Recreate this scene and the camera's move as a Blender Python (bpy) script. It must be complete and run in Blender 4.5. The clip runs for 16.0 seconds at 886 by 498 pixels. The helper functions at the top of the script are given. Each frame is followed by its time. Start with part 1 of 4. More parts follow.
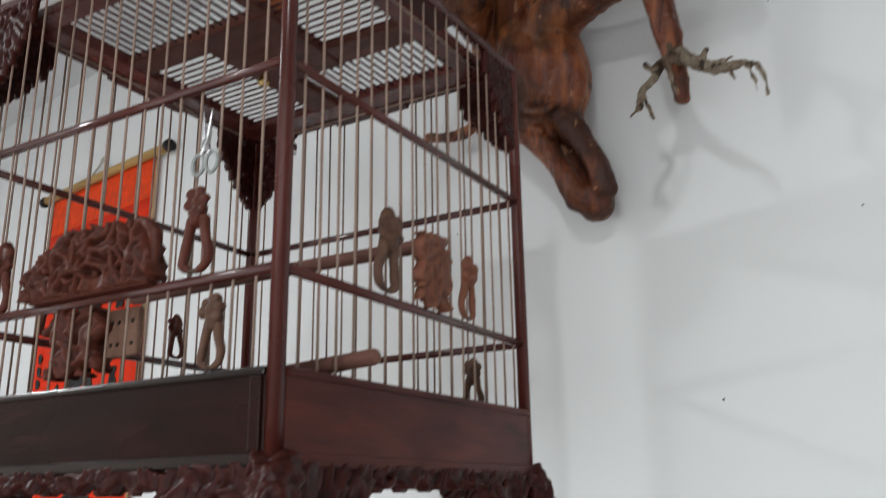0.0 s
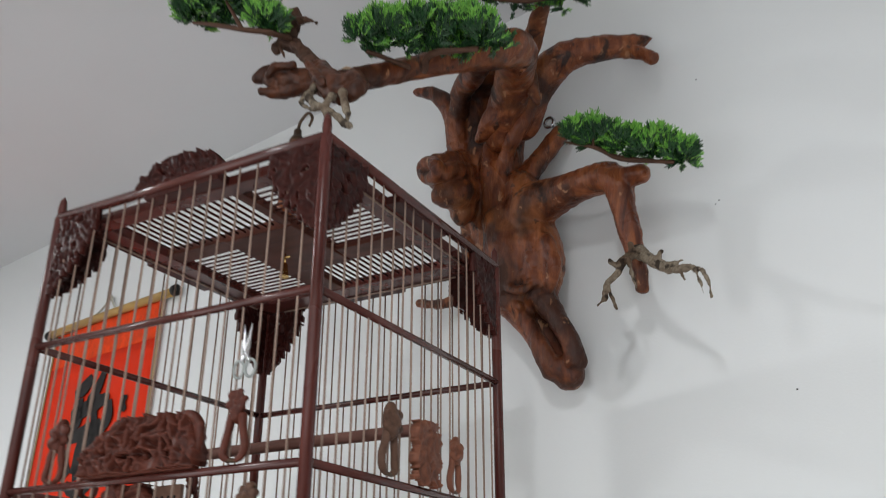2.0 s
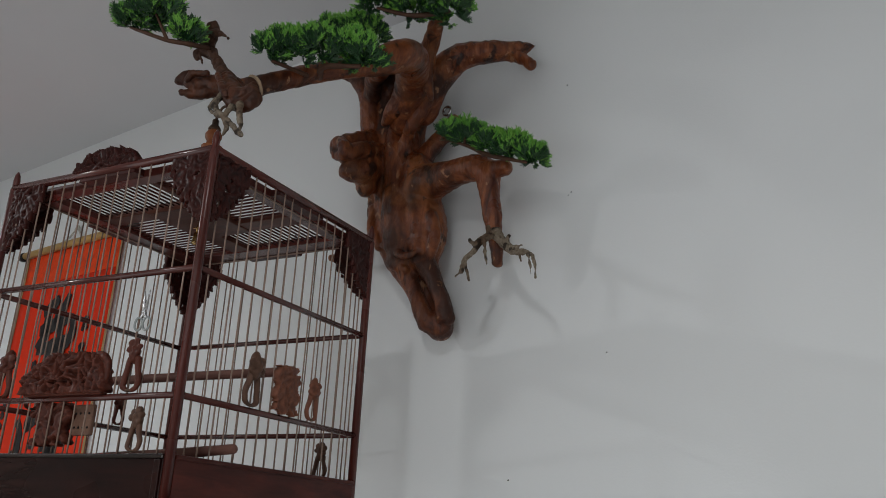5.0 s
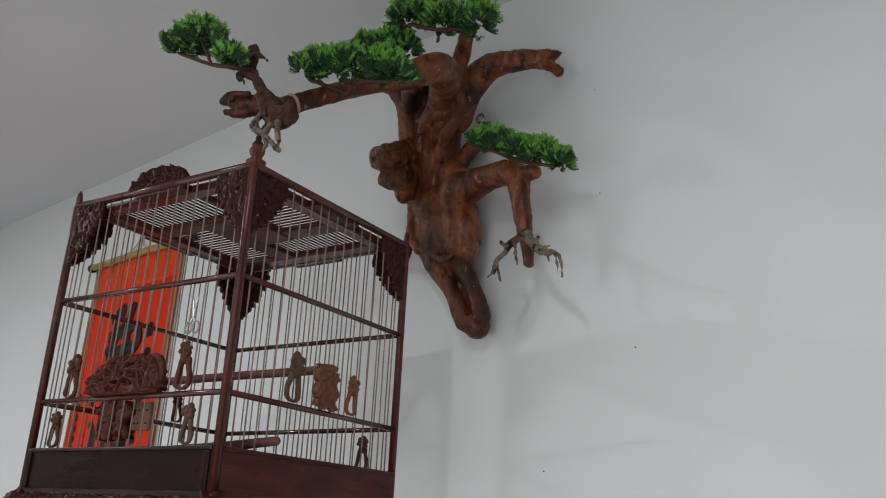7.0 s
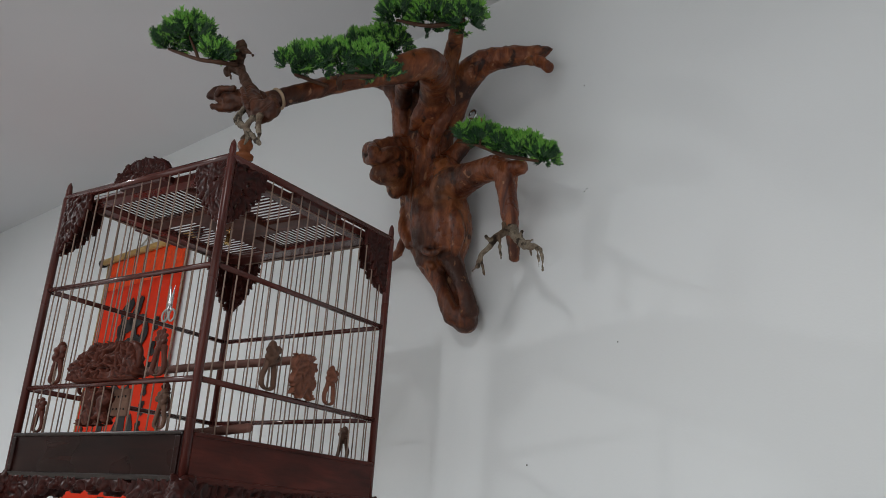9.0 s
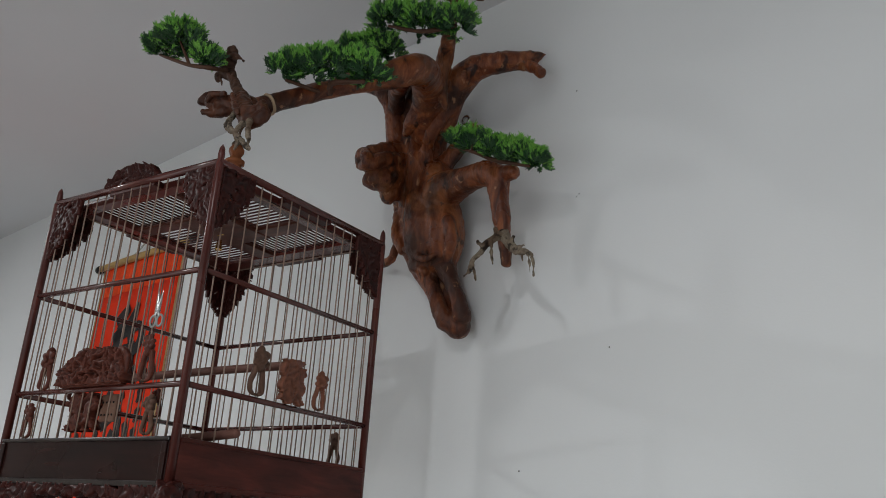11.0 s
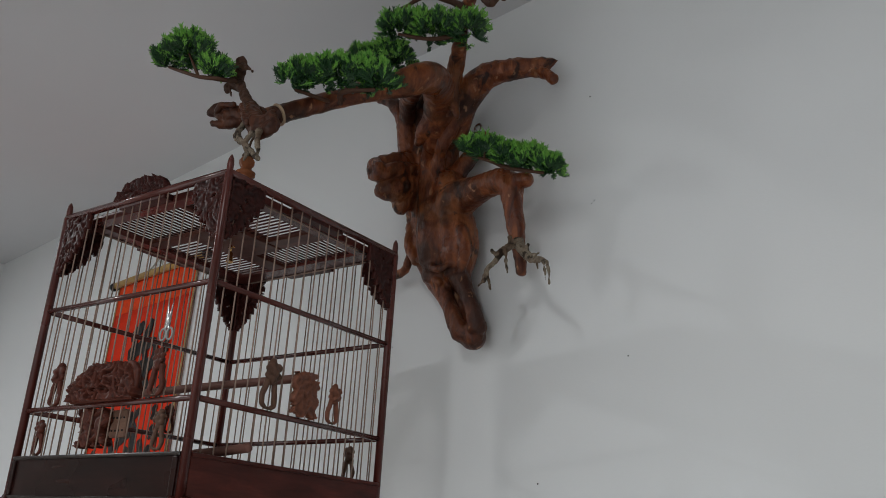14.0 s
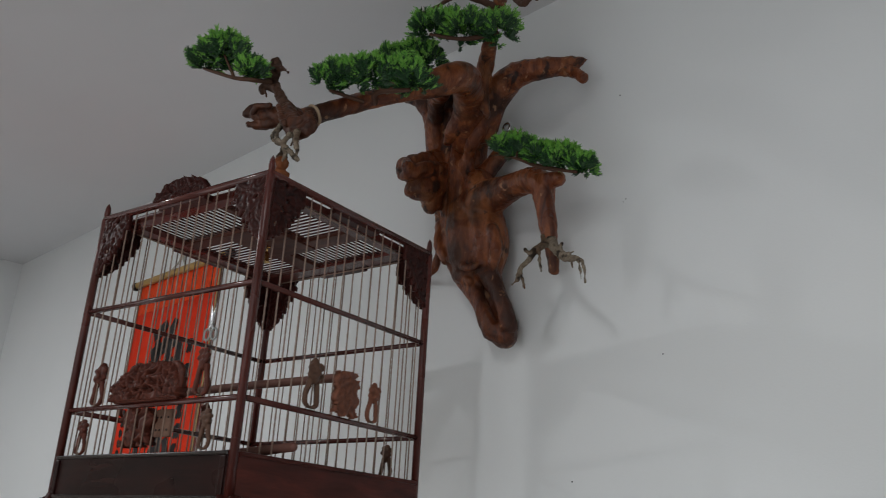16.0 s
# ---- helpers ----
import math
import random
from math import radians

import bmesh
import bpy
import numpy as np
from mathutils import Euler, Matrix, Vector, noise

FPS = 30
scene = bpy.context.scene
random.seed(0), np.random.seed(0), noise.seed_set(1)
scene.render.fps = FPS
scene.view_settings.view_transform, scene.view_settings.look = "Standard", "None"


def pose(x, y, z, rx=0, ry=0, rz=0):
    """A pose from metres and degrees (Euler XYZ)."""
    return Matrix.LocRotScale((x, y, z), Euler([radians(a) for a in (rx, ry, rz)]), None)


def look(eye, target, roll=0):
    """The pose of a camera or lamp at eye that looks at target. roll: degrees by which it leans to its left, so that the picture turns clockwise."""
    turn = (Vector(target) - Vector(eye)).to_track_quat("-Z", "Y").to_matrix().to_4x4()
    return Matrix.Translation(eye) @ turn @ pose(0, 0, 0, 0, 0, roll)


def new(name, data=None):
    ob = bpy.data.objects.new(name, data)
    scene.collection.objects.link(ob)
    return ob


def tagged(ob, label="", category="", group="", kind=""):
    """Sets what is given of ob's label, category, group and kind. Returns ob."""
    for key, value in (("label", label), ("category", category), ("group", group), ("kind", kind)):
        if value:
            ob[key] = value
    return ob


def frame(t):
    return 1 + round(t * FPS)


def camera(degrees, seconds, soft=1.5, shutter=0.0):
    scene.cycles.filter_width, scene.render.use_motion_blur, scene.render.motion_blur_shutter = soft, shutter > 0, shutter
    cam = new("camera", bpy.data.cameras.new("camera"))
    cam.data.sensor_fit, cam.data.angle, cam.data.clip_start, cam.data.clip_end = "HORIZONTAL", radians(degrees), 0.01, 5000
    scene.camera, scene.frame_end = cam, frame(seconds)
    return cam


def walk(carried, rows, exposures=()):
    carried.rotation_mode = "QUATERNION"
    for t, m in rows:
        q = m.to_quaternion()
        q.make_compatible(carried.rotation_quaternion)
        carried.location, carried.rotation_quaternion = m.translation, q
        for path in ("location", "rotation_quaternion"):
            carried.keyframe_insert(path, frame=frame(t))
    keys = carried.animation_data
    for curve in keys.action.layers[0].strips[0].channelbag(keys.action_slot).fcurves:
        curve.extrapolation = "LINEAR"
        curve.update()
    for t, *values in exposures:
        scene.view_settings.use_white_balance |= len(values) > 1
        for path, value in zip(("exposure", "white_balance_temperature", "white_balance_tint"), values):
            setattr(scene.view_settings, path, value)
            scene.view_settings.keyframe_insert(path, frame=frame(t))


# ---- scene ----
cam = camera(54.1, 16.0, 0.9, 0.5)
EXPOSURES = [(0, 0.22), (0.5, 0.31), (1.2, 0.31), (2, 0.31), (2.5, 0.15), (3, -0.14), (3.5, -0.36), (4.2, -0.5), (6.5, -0.37), (7.5, -0.1), (8.5, -0.17), (9.5, -0.31), (12, -0.41), (14.5, -0.5), (16, -0.5)]
PATH = [
    (0, (0.006, 0.013, 1.52), (-0.964, 1.67, 2.079), -0.50),
    (0.3, (0.036, 0.008, 1.529), (-0.917, 1.65, 2.159), -0.74),
    (0.5, (0.042, 0.01, 1.532), (-0.9, 1.647, 2.19), -1.10),
    (0.7, (0.059, 0.014, 1.534), (-0.889, 1.634, 2.225), -1.14),
    (1, (0.067, -0.005, 1.554), (-0.858, 1.607, 2.292), -0.40),
    (1.2, (0.069, -0.012, 1.553), (-0.845, 1.583, 2.338), 0.20),
    (1.5, (0.062, -0.041, 1.548), (-0.844, 1.554, 2.344), 1.20),
    (1.8, (0.077, -0.091, 1.545), (-0.831, 1.496, 2.357), 1.24),
    (2, (0.083, -0.146, 1.545), (-0.806, 1.453, 2.354), 0.50),
    (2.2, (0.088, -0.207, 1.536), (-0.765, 1.415, 2.338), 0.06),
    (2.5, (0.098, -0.3, 1.516), (-0.725, 1.351, 2.289), -0.10),
    (2.7, (0.116, -0.353, 1.515), (-0.679, 1.319, 2.267), 0.24),
    (3, (0.162, -0.428, 1.524), (-0.608, 1.271, 2.245), 0.30),
    (3.2, (0.177, -0.429, 1.524), (-0.577, 1.285, 2.225), 0.26),
    (3.5, (0.241, -0.379, 1.524), (-0.525, 1.337, 2.209), 0.70),
    (3.8, (0.315, -0.317, 1.533), (-0.461, 1.397, 2.209), 1.92),
    (4, (0.358, -0.299, 1.531), (-0.443, 1.406, 2.201), 2.40),
    (4.2, (0.36, -0.3, 1.53), (-0.481, 1.406, 2.205), 2.63),
    (6.3, (0.441, -0.347, 1.514), (-0.507, 1.304, 2.123), 3.60),
    (6.5, (0.449, -0.345, 1.511), (-0.522, 1.291, 2.128), 3.40),
    (7, (0.46, -0.357, 1.508), (-0.56, 1.241, 2.146), 3.30),
    (7.5, (0.461, -0.35, 1.498), (-0.59, 1.229, 2.13), 4.10),
    (8, (0.488, -0.334, 1.498), (-0.571, 1.24, 2.132), 4.10),
    (8.5, (0.515, -0.326, 1.497), (-0.55, 1.243, 2.131), 4.20),
    (9, (0.531, -0.321, 1.495), (-0.542, 1.242, 2.133), 4.30),
    (9.5, (0.53, -0.324, 1.495), (-0.538, 1.24, 2.136), 4.40),
    (12, (0.554, -0.296, 1.494), (-0.533, 1.245, 2.159), 4.10),
    (12.5, (0.543, -0.294, 1.495), (-0.552, 1.24, 2.166), 4.00),
    (13, (0.542, -0.29, 1.495), (-0.551, 1.244, 2.168), 3.60),
    (13.5, (0.536, -0.288, 1.496), (-0.565, 1.238, 2.172), 3.70),
    (14, (0.534, -0.285, 1.494), (-0.565, 1.24, 2.175), 3.80),
    (14.5, (0.539, -0.273, 1.492), (-0.567, 1.25, 2.169), 3.60),
    (15, (0.532, -0.28, 1.494), (-0.578, 1.239, 2.173), 3.60),
    (15.5, (0.535, -0.286, 1.497), (-0.588, 1.224, 2.175), 3.60),
    (16, (0.497, -0.319, 1.491), (-0.615, 1.2, 2.167), 3.70),
]
walk(cam, [(t, look(eye, target, roll)) for t, eye, target, roll in PATH], EXPOSURES)
DOOR_LIGHT, WINDOW_LIGHT = 28.0, 0.4
CEILING_LAMPS = ((0.83, 1.99, 17.0), (-2.12, 2.02, 34.0))  # along the wall, out from it, power

# ---- world, sun, large lights ----
world = bpy.data.worlds.new("sky_world")
scene.world = world
world.use_nodes = True
wn = world.node_tree
sky = wn.nodes.new("ShaderNodeTexSky")
sky.sky_type, sky.sun_disc = "NISHITA", False
sky.sun_elevation, sky.sun_rotation = radians(50), radians(200)
wn.nodes["Background"].inputs[1].default_value = 0.1
wn.links.new(sky.outputs[0], wn.nodes["Background"].inputs[0])

WALL = pose(-0.32, 1.15, 0, 0, 0, -10)  # local x along the wall, -y out into the room, z up


def lamp(name, kind, power, m, colour=(1, 1, 1), size=(1, 1), angle=0.01):
    data = bpy.data.lights.new(name, kind)
    data.energy, data.color = power, colour
    if kind == "AREA":
        data.shape, data.size, data.size_y = "RECTANGLE", size[0], size[1]
    if kind == "SUN":
        data.angle = angle
    ob = new(name, data)
    ob.matrix_world = m
    return ob


def wl(u, d, z):
    """A world point from metres along the wall, out from it, and up."""
    return WALL @ Vector((u, -d, z))


sun_from = Vector((math.sin(radians(200)) * math.cos(radians(50)), math.cos(radians(200)) * math.cos(radians(50)), math.sin(radians(50))))
lamp("sun", "SUN", 3.0, look(sun_from * 20, (0, 0, 0)), (1.0, 0.95, 0.88), angle=radians(0.5))
# daylight of the wide doorway behind the camera and of the side window
lamp("doorway_daylight", "AREA", DOOR_LIGHT, look(wl(1.15, 2.85, 0.95), wl(1.15, 0, 0.95)), (0.90, 0.96, 1.0), (3.8, 1.8))
lamp("window_daylight", "AREA", WINDOW_LIGHT, look(wl(-3.12, 1.9, 1.35), wl(-1.2, 0.3, 1.2)), (0.96, 0.97, 1.0), (1.0, 1.2))
for lamp_u, lamp_d, lamp_power in CEILING_LAMPS:
    bulb = lamp("ceiling_lamp_light", "AREA", lamp_power, Matrix.Translation(wl(lamp_u, lamp_d, 2.66)), (0.95, 0.98, 1.0), (0.12, 0.12))
    bulb.data.shape = "DISK"


# ---- materials ----
def nodes_of(name):
    m = bpy.data.materials.new(name)
    m.use_nodes = True
    t = m.node_tree
    return m, t, t.nodes["Principled BSDF"]


def noise_node(t, scale, detail=4.0, rough=0.55, stretch=(1, 1, 1), distort=0.0, random_shift=False):
    co = t.nodes.new("ShaderNodeTexCoord")
    mp = t.nodes.new("ShaderNodeMapping")
    mp.inputs["Scale"].default_value = stretch
    src = co.outputs["Object"]
    if random_shift:
        info = t.nodes.new("ShaderNodeObjectInfo")
        add = t.nodes.new("ShaderNodeVectorMath")
        add.operation = "MULTIPLY_ADD"
        add.inputs[0].default_value = (3.1, 5.7, 9.3)
        t.links.new(info.outputs["Random"], add.inputs[1])
        t.links.new(src, add.inputs[2])
        src = add.outputs[0]
    t.links.new(src, mp.inputs["Vector"])
    n = t.nodes.new("ShaderNodeTexNoise")
    n.inputs["Scale"].default_value = scale
    n.inputs["Detail"].default_value = detail
    n.inputs["Roughness"].default_value = rough
    n.inputs["Distortion"].default_value = distort
    t.links.new(mp.outputs[0], n.inputs["Vector"])
    return n.outputs["Fac"]


def ramp(t, fac, stops):
    r = t.nodes.new("ShaderNodeValToRGB")
    e = r.color_ramp.elements
    while len(e) < len(stops):
        e.new(0.5)
    for i, (p, c) in enumerate(stops):
        e[i].position = p
        e[i].color = (*c, 1) if len(c) == 3 else c
    t.links.new(fac, r.inputs[0])
    return r.outputs[0]


def mix(t, fac, a, b, mode="MIX"):
    m = t.nodes.new("ShaderNodeMix")
    m.data_type, m.blend_type = "RGBA", mode
    for sock, v in ((m.inputs[0], fac), (m.inputs[6], a), (m.inputs[7], b)):
        if isinstance(v, (int, float)):
            sock.default_value = v
        elif isinstance(v, tuple):
            sock.default_value = (*v, 1)
        else:
            t.links.new(v, sock)
    return m.outputs[2]


def bump(t, p, height, strength, distance):
    b = t.nodes.new("ShaderNodeBump")
    b.inputs["Strength"].default_value, b.inputs["Distance"].default_value = strength, distance
    t.links.new(height, b.inputs["Height"])
    t.links.new(b.outputs[0], p.inputs["Normal"])


def plain(name, colour, rough=0.5, metal=0.0, vary=0.15, scale=40.0, bump_by=0.0, stretch=(1, 1, 1), coat=0.0, shift=False):
    m, t, p = nodes_of(name)
    n = noise_node(t, scale, 5, 0.6, stretch, random_shift=shift)
    lo = tuple(c * (1 - vary) for c in colour)
    hi = tuple(min(1, c * (1 + vary)) for c in colour)
    t.links.new(ramp(t, n, [(0.3, lo), (0.7, hi)]), p.inputs["Base Color"])
    t.links.new(ramp(t, n, [(0.3, (rough * 0.85,) * 3), (0.7, (min(1, rough * 1.15),) * 3)]), p.inputs["Roughness"])
    p.inputs["Metallic"].default_value = metal
    p.inputs["Specular IOR Level"].default_value = 0.5 if metal else 0.2
    p.inputs["Coat Weight"].default_value = coat
    if bump_by:
        bump(t, p, n, 0.5, bump_by)
    return m


def paint(name, colour, stain):
    """Rolled wall paint: fine roller grain and faint large stains."""
    m, t, p = nodes_of(name)
    big = noise_node(t, 1.3, 3, 0.5)
    fine = noise_node(t, 260, 3, 0.6)
    mid = noise_node(t, 9, 4, 0.6)
    base = ramp(t, big, [(0.3, tuple(c * (1 - stain) for c in colour)), (0.7, colour)])
    base = mix(t, ramp(t, mid, [(0.62, (0, 0, 0)), (0.8, (0.10, 0.10, 0.10))]), base, tuple(c * 0.86 for c in colour))
    t.links.new(base, p.inputs["Base Color"])
    p.inputs["Roughness"].default_value = 0.62
    p.inputs["Specular IOR Level"].default_value = 0.3
    bump(t, p, mix(t, 0.3, fine, mid), 0.25, 0.0012)
    return m


def lacquer(name, dark, light, rough=0.28, stretch=(1, 1, 1), shift=False, spec=0.14):
    """Lacquered rosewood with streaky figure."""
    m, t, p = nodes_of(name)
    grain = noise_node(t, 60, 6, 0.65, stretch, 0.6, shift)
    cloud = noise_node(t, 9, 3, 0.5, (1, 1, 1), 0.0, shift)
    c = ramp(t, grain, [(0.3, dark), (0.75, light)])
    c = mix(t, ramp(t, cloud, [(0.35, (0, 0, 0)), (0.7, (0.6, 0.6, 0.6))]), c, dark)
    t.links.new(c, p.inputs["Base Color"])
    p.inputs["Specular IOR Level"].default_value = spec
    t.links.new(ramp(t, cloud, [(0.3, (rough * 0.8,) * 3), (0.7, (rough * 1.3,) * 3)]), p.inputs["Roughness"])
    bump(t, p, grain, 0.2, 0.0006)
    return m


def carved(name, dark, light, rough=0.42, spec=0.15):
    m, t, p = nodes_of(name)
    n = noise_node(t, 90, 5, 0.6)
    g = noise_node(t, 500, 3, 0.6)
    geo = t.nodes.new("ShaderNodeNewGeometry")
    c = ramp(t, n, [(0.3, dark), (0.7, light)])
    wear = ramp(t, geo.outputs["Pointiness"], [(0.47, (0, 0, 0)), (0.6, (0.55, 0.55, 0.55))])
    c = mix(t, wear, c, tuple(min(1, v * 1.5) for v in light))
    t.links.new(c, p.inputs["Base Color"])
    p.inputs["Roughness"].default_value = rough
    p.inputs["Specular IOR Level"].default_value = spec
    bump(t, p, g, 0.3, 0.0006)
    return m


def driftwood(name):
    """Oiled reddish root wood with charred patches, knots and pale worn streaks."""
    m, t, p = nodes_of(name)
    grain = noise_node(t, 34, 7, 0.65, (1, 1, 0.22), 1.2)
    patch = noise_node(t, 10, 4, 0.55, (1, 1, 0.8), 0.5)
    char = noise_node(t, 26, 4, 0.6, (1, 1, 0.7), 0.6)
    pale = noise_node(t, 14, 5, 0.6, (1, 1, 0.45), 0.8)
    spot = noise_node(t, 60, 3, 0.5)
    c = ramp(t, grain, [(0.34, (0.058, 0.0125, 0.0055)), (0.5, (0.165, 0.043, 0.0150)), (0.66, (0.300, 0.095, 0.033))])
    c = mix(t, ramp(t, pale, [(0.52, (0, 0, 0)), (0.64, (0.65, 0.65, 0.65))]), c, (0.30, 0.106, 0.037))
    c = mix(t, ramp(t, patch, [(0.49, (0, 0, 0)), (0.62, (0.82, 0.82, 0.82))]), c, (0.026, 0.0090, 0.0052))
    c = mix(t, ramp(t, char, [(0.57, (0, 0, 0)), (0.645, (0.88, 0.88, 0.88))]), c, (0.015, 0.006, 0.0042))
    c = mix(t, ramp(t, spot, [(0.68, (0, 0, 0)), (0.72, (0.7, 0.7, 0.7))]), c, (0.026, 0.010, 0.006))
    scuff = noise_node(t, 48, 4, 0.6, (1, 1, 0.45), 0.4)
    c = mix(t, ramp(t, scuff, [(0.63, (0, 0, 0)), (0.67, (0.7, 0.7, 0.7))]), c, (0.40, 0.20, 0.105))
    geo = t.nodes.new("ShaderNodeNewGeometry")
    c = mix(t, ramp(t, geo.outputs["Pointiness"], [(0.53, (0, 0, 0)), (0.62, (0.5, 0.5, 0.5))]), c, (0.40, 0.16, 0.06))
    t.links.new(c, p.inputs["Base Color"])
    p.inputs["Specular IOR Level"].default_value = 0.34
    t.links.new(ramp(t, patch, [(0.3, (0.24,) * 3), (0.7, (0.48,) * 3)]), p.inputs["Roughness"])
    pits = noise_node(t, 120, 5, 0.7, (1, 1, 0.35), 0.8)
    bump(t, p, mix(t, 0.4, grain, pits), 0.7, 0.005)
    return m


def root_wood(name):
    """Bleached root with dark knots and brown bark left in places."""
    m, t, p = nodes_of(name)
    fine = noise_node(t, 190, 5, 0.65)
    knots = noise_node(t, 62, 3, 0.5)
    bark = noise_node(t, 17, 3, 0.5)
    c = ramp(t, fine, [(0.3, (0.10, 0.072, 0.050)), (0.7, (0.31, 0.255, 0.19))])
    c = mix(t, ramp(t, bark, [(0.46, (0, 0, 0)), (0.60, (0.8, 0.8, 0.8))]), c, (0.085, 0.045, 0.025))
    c = mix(t, ramp(t, knots, [(0.54, (0, 0, 0)), (0.62, (0.9, 0.9, 0.9))]), c, (0.022, 0.014, 0.010))
    t.links.new(c, p.inputs["Base Color"])
    p.inputs["Roughness"].default_value = 0.75
    p.inputs["Specular IOR Level"].default_value = 0.2
    bump(t, p, fine, 0.5, 0.002)
    return m


M_WALL = paint("white_wall_paint", (0.81, 0.825, 0.83), 0.05)
M_CEIL = paint("ceiling_paint", (0.70, 0.70, 0.715), 0.05)
# assumed darker tone for the unseen walls, lowers fill light and reflections
M_WALL_DIM = paint("fill_cutting_beige_paint", (0.42, 0.39, 0.35), 0.08)
M_FLOOR = plain("grey_floor_tile", (0.32, 0.30, 0.28), 0.25, 0, 0.15, 3)
M_LAC = lacquer("dark_red_lacquered_wood", (0.034, 0.0072, 0.0052), (0.145, 0.031, 0.021), 0.30, (0.15, 0.15, 1.0), False, 0.14)
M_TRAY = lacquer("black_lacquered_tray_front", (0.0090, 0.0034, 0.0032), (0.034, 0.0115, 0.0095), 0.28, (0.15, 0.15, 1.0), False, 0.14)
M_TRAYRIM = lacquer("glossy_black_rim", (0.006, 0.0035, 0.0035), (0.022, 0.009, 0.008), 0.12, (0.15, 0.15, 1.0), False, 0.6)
M_POST = lacquer("reddish_lacquered_wood", (0.052, 0.0115, 0.009), (0.140, 0.034, 0.025), 0.26, (1, 1, 0.12), True, 0.32)
M_RAIL = lacquer("polished_red_rail_wood", (0.050, 0.0115, 0.009), (0.125, 0.032, 0.024), 0.17, (0.12, 0.12, 1), True, 0.55)
M_ROOF = lacquer("brown_lacquered_board", (0.050, 0.015, 0.010), (0.135, 0.043, 0.027), 0.42, (0.3, 1, 1), False, 0.16)
M_BAR = lacquer("varnished_bamboo_wire", (0.22, 0.148, 0.115), (0.43, 0.31, 0.25), 0.35, (1, 1, 0.1), True)
M_CARVE = carved("carved_dark_rosewood", (0.009, 0.0024, 0.0022), (0.046, 0.0105, 0.0078), 0.36, 0.14)
M_CLIP = carved("carved_brown_wood", (0.020, 0.0052, 0.0038), (0.100, 0.027, 0.0165), 0.46, 0.20)
M_CLIPGREY = carved("greyed_brown_wood", (0.032, 0.016, 0.011), (0.115, 0.060, 0.040), 0.5, 0.18)
M_PLAQUE = carved("carved_tan_wood", (0.070, 0.024, 0.015), (0.19, 0.070, 0.040), 0.55, 0.25)
M_PERCH = lacquer("worn_brown_perch_wood", (0.105, 0.046, 0.036), (0.25, 0.125, 0.098), 0.5, (0.12, 1, 1))
M_PALEBOARD = lacquer("pale_brown_board", (0.13, 0.068, 0.048), (0.25, 0.145, 0.105), 0.4)
M_TURN = lacquer("orange_turned_wood", (0.20, 0.062, 0.025), (0.38, 0.135, 0.055), 0.25)
M_BRONZE = plain("dark_bronze", (0.10, 0.065, 0.045), 0.42, 1.0, 0.2, 60)
M_BRASS = plain("polished_brass", (0.78, 0.52, 0.20), 0.22, 1.0, 0.1, 60)
M_STEEL = plain("zinc_steel", (0.60, 0.60, 0.61), 0.25, 1.0, 0.1, 80)
M_PLASTIC = plain("pale_grey_plastic", (0.30, 0.32, 0.31), 0.4, 0, 0.08, 50)
M_DRIFT = driftwood("oiled_driftwood")
M_ROOT = root_wood("grey_weathered_root")
M_KNOT = lacquer("dark_oiled_knot_wood", (0.020, 0.007, 0.005), (0.16, 0.052, 0.022), 0.42, (1, 1, 0.5), False, 0.28)
M_TWIG = carved("dark_brown_twig", (0.024, 0.012, 0.009), (0.085, 0.043, 0.028), 0.6)
M_RIM = plain("pale_worn_wood", (0.42, 0.30, 0.20), 0.6, 0, 0.25, 60, 0.001)
M_CLOTH_RED = plain("red_scroll_silk", (0.72, 0.032, 0.005), 0.75, 0, 0.07, 30, 0.0006)
M_CLOTH_BAND = plain("red_patterned_border_silk", (0.76, 0.060, 0.008), 0.7, 0, 0.22, 55, 0.0006)
M_INK = plain("black_brush_ink", (0.016, 0.013, 0.013), 0.5, 0, 0.3, 60)
M_CANE = plain("yellow_bamboo_rod", (0.42, 0.26, 0.085), 0.4, 0, 0.25, 30, 0.0004, (0.15, 1, 1))
M_BLACK = plain("black_rod_cap", (0.015, 0.013, 0.012), 0.3, 0, 0.2)
M_CORD = plain("pale_cord", (0.5, 0.48, 0.42), 0.8, 0, 0.2, 200)
M_EDGE = plain("gold_edging", (0.34, 0.22, 0.10), 0.5, 0, 0.2, 60)
M_GLASS = plain("lamp_diffuser", (0.8, 0.8, 0.78), 0.4, 0, 0.02)


def needle_mat(name, dark, light):
    m, t, p = nodes_of(name)
    geo = t.nodes.new("ShaderNodeNewGeometry")
    c = ramp(t, geo.outputs["Random Per Island"], [(0.0, dark), (1.0, light)])
    n = noise_node(t, 25, 3, 0.5)
    c = mix(t, ramp(t, n, [(0.4, (0, 0, 0)), (0.7, (0.3, 0.3, 0.3))]), c, dark)
    t.links.new(c, p.inputs["Base Color"])
    p.inputs["Roughness"].default_value = 0.45
    return m


# the darker green paints shade into inner and low needles; tips are lighter plastic
M_LEAF_SHADE = needle_mat("shade_green_plastic_needles", (0.006, 0.032, 0.012), (0.030, 0.112, 0.028))
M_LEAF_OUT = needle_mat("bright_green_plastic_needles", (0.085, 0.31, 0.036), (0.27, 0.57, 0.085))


# ---- mesh helpers ----
def mesh_from(bm, name, smooth=True):
    me = bpy.data.meshes.new(name)
    bmesh.ops.recalc_face_normals(bm, faces=bm.faces[:])
    bm.to_mesh(me)
    bm.free()
    if smooth:
        for f in me.polygons:
            f.use_smooth = True
    return me


